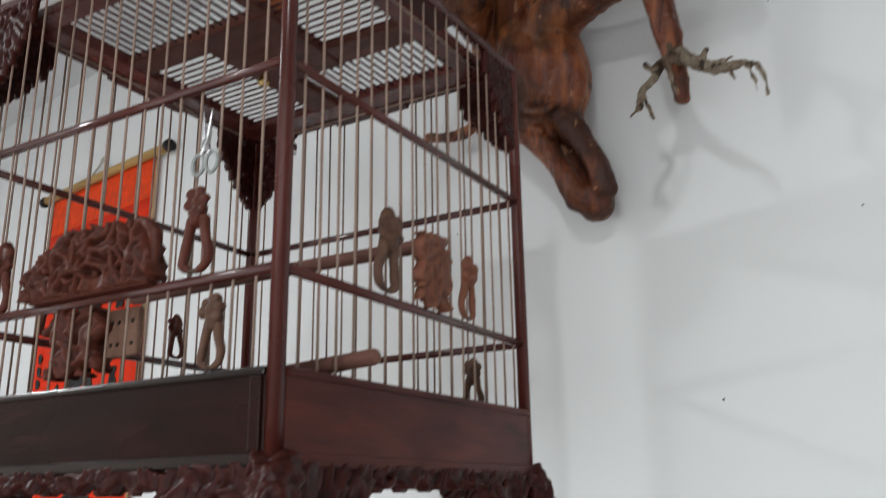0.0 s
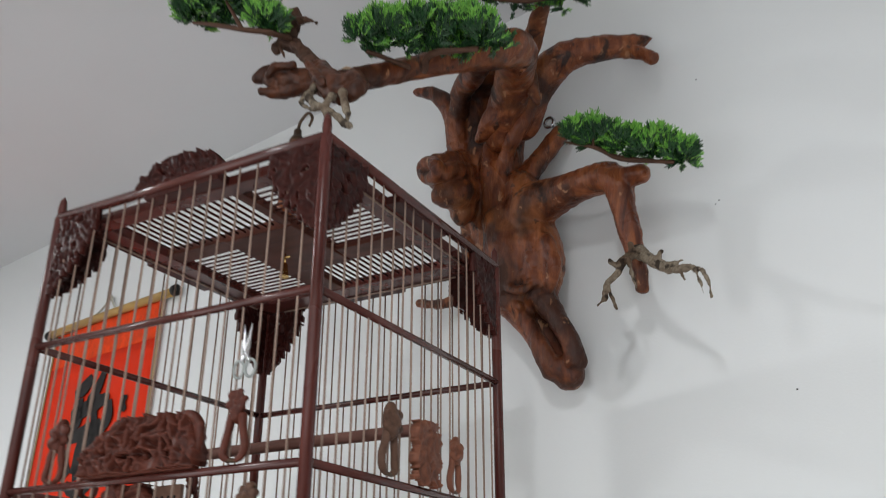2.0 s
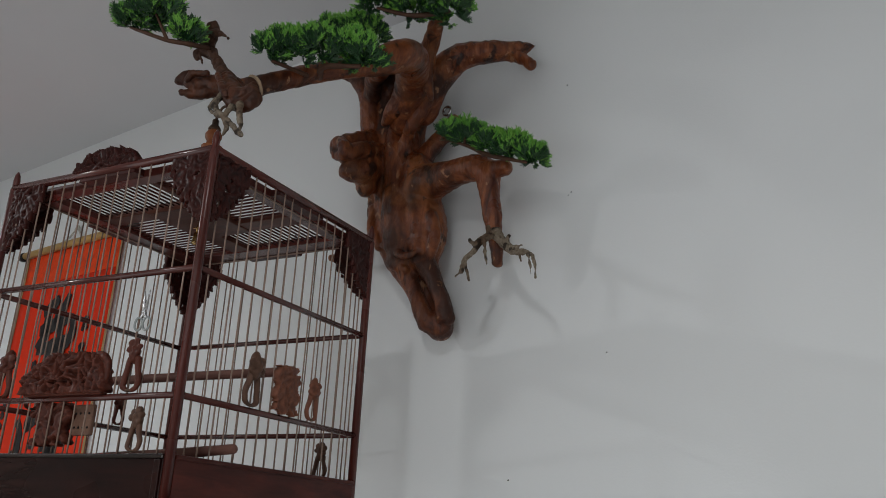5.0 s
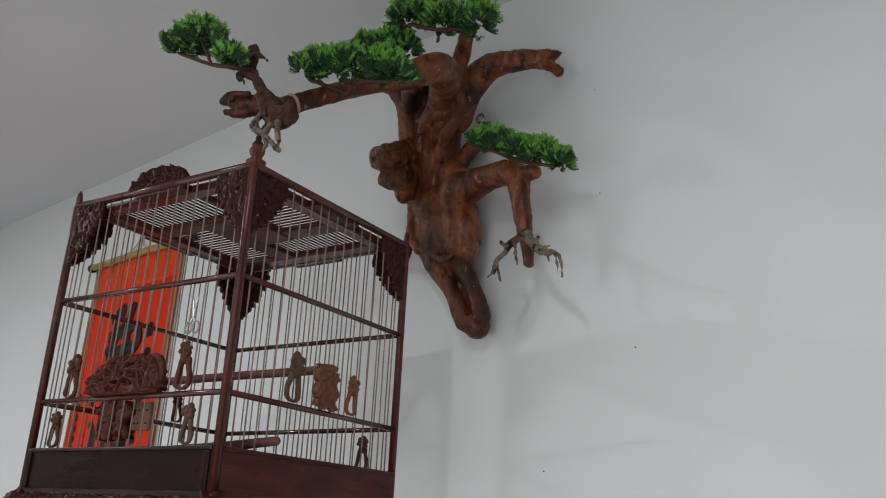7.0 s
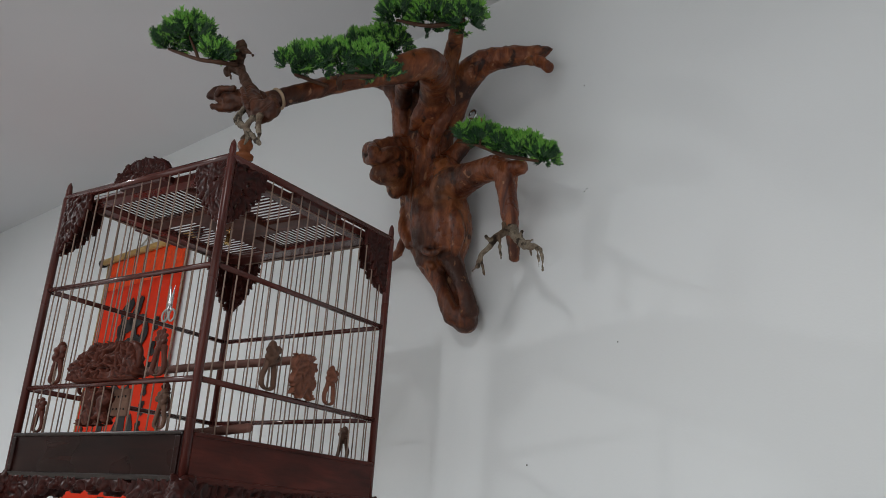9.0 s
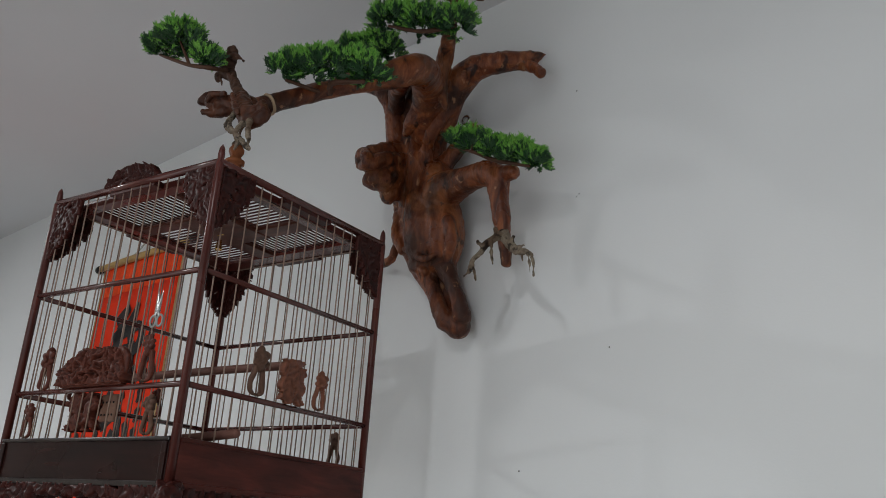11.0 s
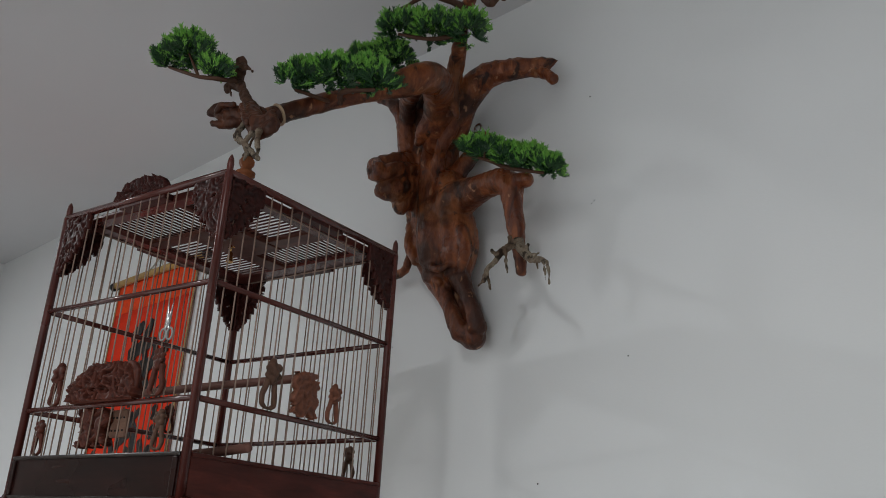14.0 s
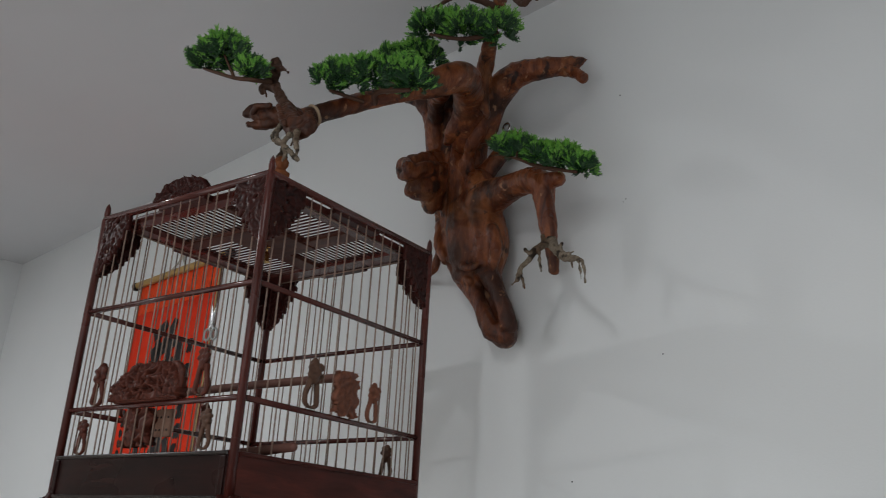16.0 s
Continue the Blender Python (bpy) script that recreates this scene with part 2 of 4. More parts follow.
def thing(name, label, category, group="", kind="", at=(0, 0, 0), m=None):
    ob = new(name)
    ob.empty_display_size = 0.05
    ob.matrix_world = m if m is not None else Matrix.Translation(at)
    return tagged(ob, label, category, group, kind)


def part(name, bm, material, parent, label="", smooth=True, m=None):
    """Link a bmesh (or a mesh) as one object under a thing or a part; m is its pose in the parent."""
    me = bm if isinstance(bm, bpy.types.Mesh) else mesh_from(bm, name, smooth)
    mats = material if isinstance(material, (list, tuple)) else [material]
    if not me.materials:
        for x in mats:
            me.materials.append(x)
    ob = new(name, me)
    ob.parent = parent
    if m is not None:
        ob.matrix_local = m
    return tagged(ob, label) if label else ob


def box(bm, lo, hi, bevel=0.0, m=None):
    b = bmesh.new()
    bmesh.ops.create_cube(b, size=1)
    lo, hi = Vector(lo), Vector(hi)
    for v in b.verts:
        v.co = Vector((lo[i] + (v.co[i] + 0.5) * (hi[i] - lo[i]) for i in range(3)))
    if bevel:
        bmesh.ops.bevel(b, geom=b.edges[:], offset=bevel, segments=2, profile=0.6, affect="EDGES")
    if m is not None:
        b.transform(m)
    add(bm, b)
    return bm


def add(bm, b):
    me = bpy.data.meshes.new("tmp")
    b.to_mesh(me)
    b.free()
    bm.from_mesh(me)
    bpy.data.meshes.remove(me)


def lathe(profile, sides=20):
    """A turned form from (radius, height) pairs about z."""
    bm = bmesh.new()
    rings = []
    for r, z in profile:
        rings.append([bm.verts.new((r * math.cos(a), r * math.sin(a), z)) for a in (2 * math.pi * i / sides for i in range(sides))])
    for a, b in zip(rings, rings[1:]):
        for i in range(sides):
            j = (i + 1) % sides
            bm.faces.new((a[i], a[j], b[j], b[i]))
    bm.faces.new(rings[0][::-1])
    bm.faces.new(rings[-1])
    return bm


def spline(points, steps=6):
    """Catmull-Rom through tuples of any length."""
    pts = [np.array(p, float) for p in points]
    pts = [2 * pts[0] - pts[1]] + pts + [2 * pts[-1] - pts[-2]]
    out = []
    for i in range(1, len(pts) - 2):
        p0, p1, p2, p3 = pts[i - 1:i + 3]
        for s in range(steps):
            t = s / steps
            out.append(0.5 * (2 * p1 + (p2 - p0) * t + (2 * p0 - 5 * p1 + 4 * p2 - p3) * t * t + (3 * p1 - p0 - 3 * p2 + p3) * t ** 3))
    out.append(pts[-2])
    return out


def tube(bm, points, sides=10, steps=6, lump=0.0, seed=0.0, closed_round=True):
    """A tapering round limb along (x, y, z, radius) points, with rounded ends."""
    pts = spline(points, steps) if steps > 1 else [np.array(p, float) for p in points]
    if closed_round:
        a, b = pts[0], pts[-1]
        da = (pts[0] - pts[1])[:3]
        db = (pts[-1] - pts[-2])[:3]
        da, db = da / (np.linalg.norm(da) + 1e-9), db / (np.linalg.norm(db) + 1e-9)
        pts = [np.r_[a[:3] + da * a[3] * 0.7, a[3] * 0.35], np.r_[a[:3] + da * a[3] * 0.4, a[3] * 0.8]] + pts
        pts += [np.r_[b[:3] + db * b[3] * 0.4, b[3] * 0.8], np.r_[b[:3] + db * b[3] * 0.7, b[3] * 0.35]]
    n = len(pts)
    side = None
    rings = []
    for i, p in enumerate(pts):
        d = Vector((pts[min(i + 1, n - 1)] - pts[max(i - 1, 0)])[:3])
        if d.length < 1e-9:
            d = Vector((0, 0, 1))
        d.normalize()
        if side is None:
            side = d.orthogonal().normalized()
        side = (side - d * side.dot(d)).normalized()
        up = d.cross(side)
        c = Vector(p[:3])
        ring = []
        for k in range(sides):
            a = 2 * math.pi * k / sides
            o = side * math.cos(a) + up * math.sin(a)
            r = max(p[3], 0.0003)
            if lump:
                r *= 1 + lump * noise.noise((c + o * r) * (0.55 / max(r, 0.006)) + Vector((seed, seed * 1.7, 0)))
            ring.append(bm.verts.new(c + o * r))
        rings.append(ring)
    for a, b in zip(rings, rings[1:]):
        for i in range(sides):
            j = (i + 1) % sides
            bm.faces.new((a[i], a[j], b[j], b[i]))
    bm.faces.new(rings[0][::-1])
    bm.faces.new(rings[-1])
    return bm


def rod(bm, a, b, r, sides=10):
    return tube(bm, [(*a, r), (*b, r)], sides, 1, closed_round=False)


def fused(limbs, voxel, rough, seed, blend=0.008, slim=0.0015, fine=0.25):
    """Melt round limbs, lists of (x, y, z, radius), into one knotted skin: a distance field cut into quads."""
    runs = [np.array(spline(r, 5)) for r in limbs]
    pad_by = 0.012 + 2 * voxel
    lo = np.min([(r[:, :3] - r[:, 3:]).min(0) for r in runs], 0) - pad_by
    hi = np.max([(r[:, :3] + r[:, 3:]).max(0) for r in runs], 0) + pad_by
    n = np.ceil((hi - lo) / voxel).astype(int) + 1
    field = np.full(tuple(n), 1.0, np.float32)
    for r in runs:
        i0 = np.maximum(((r[:, :3] - r[:, 3:]).min(0) - lo - pad_by) / voxel, 0).astype(int)
        i1 = np.minimum(np.ceil(((r[:, :3] + r[:, 3:]).max(0) - lo + pad_by) / voxel).astype(int) + 1, n)
        ax = [lo[k] + voxel * np.arange(i0[k], i1[k]) for k in range(3)]
        gx, gy, gz = np.meshgrid(*ax, indexing="ij")
        best = np.full(gx.shape, 1.0, np.float32)
        for p, q in zip(r, r[1:]):
            d = q[:3] - p[:3]
            t = np.clip(((gx - p[0]) * d[0] + (gy - p[1]) * d[1] + (gz - p[2]) * d[2]) / (d @ d + 1e-12), 0, 1)
            dist = np.sqrt((gx - p[0] - t * d[0]) ** 2 + (gy - p[1] - t * d[1]) ** 2 + (gz - p[2] - t * d[2]) ** 2) - np.maximum(p[3] + t * (q[3] - p[3]), 0.0006)
            best = np.minimum(best, dist)
        cut = tuple(slice(i0[k], i1[k]) for k in range(3))
        old = field[cut]
        h = np.maximum(blend - np.abs(old - best), 0) / blend
        field[cut] = np.minimum(old, best) - h * h * blend * 0.25
    field += slim
    inside = field < 0
    corners = [(i, j, k) for i in (0, 1) for j in (0, 1) for k in (0, 1)]
    m = tuple(n - 1)
    view = {c: field[c[0]:c[0] + m[0], c[1]:c[1] + m[1], c[2]:c[2] + m[2]] for c in corners}
    count = sum((view[c] < 0).astype(np.int8) for c in corners)
    cells = np.argwhere((count > 0) & (count < 8))
    at = tuple(cells.T)
    total, hits = np.zeros((len(cells), 3)), np.zeros(len(cells))
    for c in corners:
        for k in range(3):
            if c[k]:
                continue
            e = tuple(1 if q == k else c[q] for q in range(3))
            fa, fb = view[c][at].astype(float), view[e][at].astype(float)
            cross = (fa < 0) != (fb < 0)
            t = np.where(cross, fa / np.where(cross, fa - fb, 1), 0)
            p = np.tile(np.array(c, float), (len(cells), 1))
            p[:, k] += t
            total += p * cross[:, None]
            hits += cross
    pos = lo + voxel * (cells + total / hits[:, None])
    ids = np.full(m, -1, np.int64)
    ids[at] = np.arange(len(cells))
    quads = []
    for k in range(3):
        u, w = (k + 1) % 3, (k + 2) % 3
        a = np.moveaxis(inside, (k, u, w), (0, 1, 2))
        g = np.moveaxis(ids, (k, u, w), (0, 1, 2))
        diff = np.argwhere(a[:-1, 1:-1, 1:-1] != a[1:, 1:-1, 1:-1])
        x, y, z = diff[:, 0], diff[:, 1] + 1, diff[:, 2] + 1
        f = np.stack([g[x, y - 1, z - 1], g[x, y, z - 1], g[x, y, z], g[x, y - 1, z]], 1)
        flip = ~a[x, y, z]
        f[flip] = f[flip][:, ::-1]
        quads.append(f)
    quads = np.concatenate(quads)
    # two rounds of smoothing along the quads' edges
    for _ in range(2):
        acc, cnt = np.zeros_like(pos), np.zeros(len(pos))
        for i in range(4):
            np.add.at(acc, quads[:, i], pos[quads[:, (i + 1) % 4]] + pos[quads[:, (i + 3) % 4]])
            np.add.at(cnt, quads[:, i], 2)
        pos = 0.5 * pos + 0.5 * acc / np.maximum(cnt, 1)[:, None]
    me = bpy.data.meshes.new("skin")
    me.from_pydata(pos.tolist(), [], quads.tolist())
    me.update()
    off = Vector((seed, seed * 0.7, seed * 1.3))
    moved = []
    for v in me.vertices:
        c = v.co
        h = noise.noise(Vector((c.x * 16, c.y * 16, c.z * 9)) + off) * 0.6
        h += (0.42 - abs(noise.noise(Vector((c.x * 42, c.y * 42, c.z * 13)) + off)) * 1.5) * 0.5
        h += noise.noise(c * 95 + off) * fine + noise.noise(c * 210 + off) * fine * 0.5
        moved.append(c + v.normal * h * rough)
    for v, c in zip(me.vertices, moved):
        v.co = c
    for f in me.polygons:
        f.use_smooth = True
    return me


def carving(bm, inside, width, height, thick, seed, cell=0.003, holes=0.34, depth=0.004, scale=75.0):
    """A pierced, deeply cut plate in the xz plane, centred on x, standing on z = 0; inside(x, z) says where wood is."""
    nx, nz = max(2, int(width / cell)), max(2, int(height / cell))
    off = Vector((seed * 3.1, seed * 1.7, seed))

    def relief(x, z):
        w = Vector((x, 0, z)) * scale + off
        w = w + Vector((noise.noise(w * 0.5), 0, noise.noise(w * 0.5 + Vector((9, 4, 2))))) * 1.3
        return 0.75 - 1.7 * abs(noise.noise(w)) + 0.3 * noise.noise(w * 2.3)

    keep = {}
    for i in range(nx):
        for j in range(nz):
            x, z = (i + 0.5) / nx * width - width / 2, (j + 0.5) / nz * height
            h = noise.noise(Vector((x, 3.0, z)) * scale * 0.8 + off)
            keep[i, j] = inside(x, z) and h < holes
    vf, vb = {}, {}

    def vert(i, j, front):
        store = vf if front else vb
        if (i, j) not in store:
            x, z = i / nx * width - width / 2, j / nz * height
            h = relief(x, z) * depth
            store[i, j] = bm.verts.new((x, -thick / 2 - h if front else thick / 2 + h * 0.6, z))
        return store[i, j]

    for (i, j), k in keep.items():
        if not k:
            continue
        q = [(i, j), (i + 1, j), (i + 1, j + 1), (i, j + 1)]
        bm.faces.new([vert(*c, True) for c in q])
        bm.faces.new([vert(*c, False) for c in q[::-1]])
        for a, b, n in ((q[0], q[1], (i, j - 1)), (q[1], q[2], (i + 1, j)), (q[2], q[3], (i, j + 1)), (q[3], q[0], (i - 1, j))):
            if not keep.get(n, False):
                bm.faces.new((vert(*a, True), vert(*a, False), vert(*b, False), vert(*b, True)))
    return bm


# ---- the room ----
def slab(name, lo, hi, material, label, category, m=WALL, holes=()):
    """A wall or floor piece in wall coordinates; holes are cut by building it from strips."""
    bm = bmesh.new()
    box(bm, lo, hi)
    ob = new(name, mesh_from(bm, name, False))
    ob.data.materials.append(material)
    ob.matrix_world = m
    return tagged(ob, label, category, kind="structure")


def pierced(name, axis, at, span, height, thick, holes, material, label):
    """A wall with openings (a0, a1, z0, z1), along local axis 0 (x) or 1 (y)."""
    bm = bmesh.new()
    cuts = sorted({span[0], span[1], *(h[0] for h in holes), *(h[1] for h in holes)})
    for a, b in zip(cuts, cuts[1:]):
        gaps = [(h[2], h[3]) for h in holes if h[0] <= a and h[1] >= b]
        z = 0.0
        for g0, g1 in sorted(gaps) + [(height, height)]:
            if g0 > z:
                lo, hi = [0, 0, z], [0, 0, g0]
                lo[axis], hi[axis] = a, b
                lo[1 - axis], hi[1 - axis] = at, at + thick
                box(bm, lo, hi)
            z = g1
    ob = new(name, mesh_from(bm, name, False))
    ob.data.materials.append(material)
    ob.matrix_world = WALL
    return tagged(ob, label, "wall", kind="structure")


ROOM_L, ROOM_R, ROOM_D, ROOM_H = -3.19, 3.4, 2.9, 2.70
slab("wall_north", (ROOM_L - 0.14, 0.0, 0), (ROOM_R + 0.14, 0.14, ROOM_H), M_WALL, "smooth white painted wall with a few scuff marks", "wall")
pierced("wall_south", 0, -ROOM_D - 0.14, (ROOM_L - 0.14, ROOM_R + 0.14), ROOM_H, 0.14, [(-0.8, 3.1, 0.0, 2.05)], M_WALL_DIM, "unseen beige wall with a wide doorway, darkened to cut fill light")
pierced("wall_west", 1, ROOM_L - 0.14, (-ROOM_D, 0.0), ROOM_H, 0.14, [(-2.4, -1.4, 0.75, 1.95)], M_WALL, "white painted side wall with a window opening")
pierced("wall_east", 1, ROOM_R, (-ROOM_D, 0.0), ROOM_H, 0.14, [], M_WALL_DIM, "unseen beige side wall, darkened to cut fill light")
slab("floor", (ROOM_L - 0.14, -ROOM_D - 0.14, -0.1), (ROOM_R + 0.14, 0.14, 0.0), M_FLOOR, "grey tiled floor", "floor")
slab("ceiling", (ROOM_L - 0.14, -ROOM_D - 0.14, ROOM_H), (ROOM_R + 0.14, 0.14, ROOM_H + 0.12), M_CEIL, "flat pale grey painted ceiling", "ceiling")
gm = plain("outdoor_paving", (0.35, 0.34, 0.32), 0.8, 0, 0.2, 2)
slab("ground", (-60, -60, -0.25), (60, 60, -0.12), gm, "pale paved ground outside the doorway", "ground")

for lamp_u, lamp_d, lamp_power in CEILING_LAMPS:
    lamp_body = thing("ceiling_lamp", "small round white surface-mounted ceiling lamp", "lamp", "lamps on the ceiling", m=WALL @ Matrix.Translation((lamp_u, -lamp_d, ROOM_H)))
    part("base", lathe([(0.050, -0.030), (0.062, -0.024), (0.066, 0.0)], 28), M_GLASS, lamp_body)

# scuffs and nail marks of the wall
for u, z, r in ((0.075, 1.640, 0.0016), (0.268, 1.853, 0.0013), (-0.352, 1.945, 0.0013), (0.185, 2.395, 0.0014), (0.196, 2.165, 0.0012), (0.190, 2.16, 0.001)):
    bm = lathe([(r, 0), (r * 0.9, 0.0008), (r * 0.3, 0.0012)], 8)
    mark = new("nail_mark", mesh_from(bm, "nail_mark"))
    mark.data.materials.append(M_BLACK)
    mark.matrix_world = WALL @ Matrix.Translation((u, 0, z)) @ Matrix.Rotation(radians(90), 4, "X")
    tagged(mark, "small dark nail mark on the white wall", "mark", "nail marks on the wall")

# ---- the birdcage ----
XL, XR, YF, YB = -0.785, -0.389, 0.461, 0.853
CX, CY = (XL + XR) / 2, (YF + YB) / 2
Z_BASE, Z_FLOOR, Z_LO, Z_HI, Z_TOP, Z_TIP = 1.545, 1.606, 1.677, 1.838, 2.002, 2.030
# the cage hangs slightly out of level, its far corner higher
LEVEL = Matrix.Translation((XL, YF, 1.76)) @ pose(0, 0, 0.0005, 0.29, -0.27, 0) @ Matrix.Translation((-XL, -YF, -1.76))
cage = thing("birdcage", "square dark red lacquered wooden birdcage with carved corners, hanging", "birdcage", m=LEVEL @ Matrix.Translation((CX, CY, Z_BASE)))
CAGE = Matrix.Translation((-CX, -CY, -Z_BASE))


def cage_part(name, bm, material, label="", smooth=True, parent=None):
    bm.transform(CAGE)
    return part(name, bm, material, parent or cage, label, smooth)


post_me = None
for x, y in ((XL, YF), (XR, YF), (XR, YB), (XL, YB)):
    if post_me is None:
        h = Z_TIP - Z_BASE
        post_me = mesh_from(lathe([(0.0064, 0.0), (0.0064, h - 0.030), (0.0057, h - 0.028), (0.0048, h - 0.024), (0.0052, h - 0.016), (0.0040, h - 0.006), (0.0010, h)], 14), "post")
        post_me.materials.append(M_POST)
    p = new("post", post_me)
    p.parent = cage
    p.matrix_local = Matrix.Translation((x - CX, y - CY, 0))

for z, r in ((Z_LO, 0.0042), (Z_HI, 0.0042)):
    for a, b in (((XL, YF), (XR, YF)), ((XR, YF), (XR, YB)), ((XR, YB), (XL, YB)), ((XL, YB), (XL, YF))):
        bm = bmesh.new()
        rod(bm, (*a, z), (*b, z), r, 10)
        cage_part("rail", bm, M_RAIL)
for a, b in (((XL, YF), (XR, YF)), ((XR, YF), (XR, YB)), ((XR, YB), (XL, YB)), ((XL, YB), (XL, YF))):
    bm = bmesh.new()
    rod(bm, (*a, Z_TOP), (*b, Z_TOP), 0.0062, 12)
    cage_part("top_rail", bm, M_RAIL)

# upright wires, one mesh shared
wire_h = Z_TOP - Z_FLOOR
wire_me = mesh_from(lathe([(0.00112, -0.004), (0.00112, wire_h)], 8), "wire")
wire_me.materials.append(M_BAR)
NW = 17
for k in range(NW):
    f = (k + 1) / (NW + 1)
    for x, y in ((XL + f * (XR - XL), YF), (XL + f * (XR - XL), YB), (XL, YF + f * (YB - YF)), (XR, YF + f * (YB - YF))):
        w = new("wire", wire_me)
        w.parent = cage
        w.matrix_local = Matrix.Translation((x - CX, y - CY, Z_FLOOR - Z_BASE)) @ pose(0, 0, 0, random.uniform(-0.25, 0.25), random.uniform(-0.25, 0.25), 0)

# base tray: four boards, mouldings and the floor
T = 0.011
for lo, hi, up in (((XL + 0.004, YF - T / 2), (XR - 0.004, YF + T / 2), 0), ((XL + 0.004, YB - T / 2), (XR - 0.004, YB + T / 2), 0),
                   ((XL - T / 2, YF + 0.004), (XL + T / 2, YB - 0.004), 1), ((XR - T / 2, YF + 0.004), (XR + T / 2, YB - 0.004), 1)):
    bm = bmesh.new()
    box(bm, (*lo, Z_BASE + 0.004), (*hi, Z_FLOOR - 0.004), 0.0012)
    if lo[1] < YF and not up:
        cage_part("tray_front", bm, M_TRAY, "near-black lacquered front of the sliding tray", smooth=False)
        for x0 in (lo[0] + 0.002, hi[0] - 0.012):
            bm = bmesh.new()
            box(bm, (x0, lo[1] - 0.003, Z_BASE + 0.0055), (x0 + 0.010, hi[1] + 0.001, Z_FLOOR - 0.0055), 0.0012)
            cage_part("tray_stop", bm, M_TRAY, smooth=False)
    else:
        cage_part("base_board", bm, M_LAC, smooth=False)
    bm = bmesh.new()
    e = 0.002
    if up == 0:
        box(bm, (lo[0], lo[1] - e, Z_FLOOR - 0.005), (hi[0], hi[1] + e, Z_FLOOR + 0.001), 0.002)
        box(bm, (lo[0], lo[1] - e, Z_BASE - 0.004), (hi[0], hi[1] + e, Z_BASE + 0.005), 0.002)
    else:
        box(bm, (lo[0] - e, lo[1], Z_FLOOR - 0.005), (hi[0] + e, hi[1], Z_FLOOR + 0.001), 0.002)
        box(bm, (lo[0] - e, lo[1], Z_BASE - 0.004), (hi[0] + e, hi[1], Z_BASE + 0.005), 0.002)
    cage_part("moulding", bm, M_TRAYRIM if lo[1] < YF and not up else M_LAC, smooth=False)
bm = bmesh.new()
box(bm, (XL + 0.006, YF + 0.006, Z_BASE + 0.008), (XR - 0.006, YB - 0.006, Z_BASE + 0.016), 0.001)
cage_part("floor_board", bm, M_LAC, smooth=False)


# carved aprons and cabriole feet under the base
def apron_shape(x, z):
    f = abs(x) / 0.196
    drop = 0.014 + 0.034 * max(0.0, (f - 0.42) / 0.58) ** 0.8 + 0.004 * math.sin(f * 38)
    return f < 1.03 and z > 0.055 - drop


for k, (cx, cy, rz, half) in enumerate(((CX, YF, 0, 0), (XR, CY, 90, 0), (CX, YB, 180, 0), (XL, CY, 270, 0))):
    bm = bmesh.new()
    carving(bm, apron_shape, 0.41, 0.055, 0.010, 11 + k, 0.0019, 0.5, 0.006, 85)
    bm.transform(Matrix.Translation((cx, cy, Z_BASE - 0.056)) @ Matrix.Rotation(radians(rz), 4, "Z"))
    cage_part("apron", bm, M_CARVE, "carved dark rosewood apron")
for k, (x, y, rz) in enumerate(((XL, YF, 225), (XR, YF, 315), (XR, YB, 45), (XL, YB, 135))):
    o = Vector((math.cos(radians(rz)), math.sin(radians(rz)), 0))
    c = Vector((x, y, 0))
    pts = []
    for s, z, r in ((-0.004, Z_BASE - 0.004, 0.014), (0.008, Z_BASE - 0.016, 0.016), (0.016, Z_BASE - 0.034, 0.014), (0.014, Z_BASE - 0.055, 0.010), (0.020, Z_BASE - 0.075, 0.011)):
        q = c + o * s
        pts.append((q.x, q.y, z, r))
    shift = Vector((CX, CY, Z_BASE))
    pts = [(p[0] - shift.x, p[1] - shift.y, p[2] - shift.z, p[3]) for p in pts]
    part("foot", fused([pts], 0.0022, 0.008, k + 20, 0.008, 0.0, 0.7), M_CARVE, cage, "carved cabriole foot")


# stepped fretwork brackets in the upper corners, two at each post
def bracket_shape(x, z):
    u, w = x + 0.032, 0.100 - z
    step = math.floor(u / 0.008) * 0.008
    edge = 0.100 * (1 - (step / 0.066)) ** 0.62 if step < 0.066 else 0
    return w < edge + 0.003 * math.sin(u * 700)


for k, (x, y, rz) in enumerate(((XL, YF, 0), (XR, YF, 90), (XR, YB, 180), (XL, YB, 270))):
    for s in (0, 1):
        bm = bmesh.new()
        carving(bm, bracket_shape, 0.064, 0.100, 0.006, 40 + 2 * k + s, 0.0018, 0.50, 0.0034, 120)
        if s:
            bm.transform(Matrix.Scale(-1, 4, (1, 0, 0)))
            bm.transform(Matrix.Translation((-0.032 - 0.006, 0, 0)))
        else:
            bm.transform(Matrix.Translation((0.032 + 0.006, 0, 0)))
        turn = rz - 90 if s else rz
        m = Matrix.Translation((x, y, Z_TOP - 0.101))
        if s:
            m = m @ Matrix.Rotation(radians(rz + 90), 4, "Z") @ Matrix.Scale(-1, 4, (1, 0, 0))
        else:
            m = m @ Matrix.Rotation(radians(rz), 4, "Z")
        bm.transform(m)
        cage_part("corner_bracket", bm, M_CARVE, "pierced carved corner bracket")

# roof: a frame, a cross, a centre plate and slatted quarters
ZR = 1.996
FI = 0.017
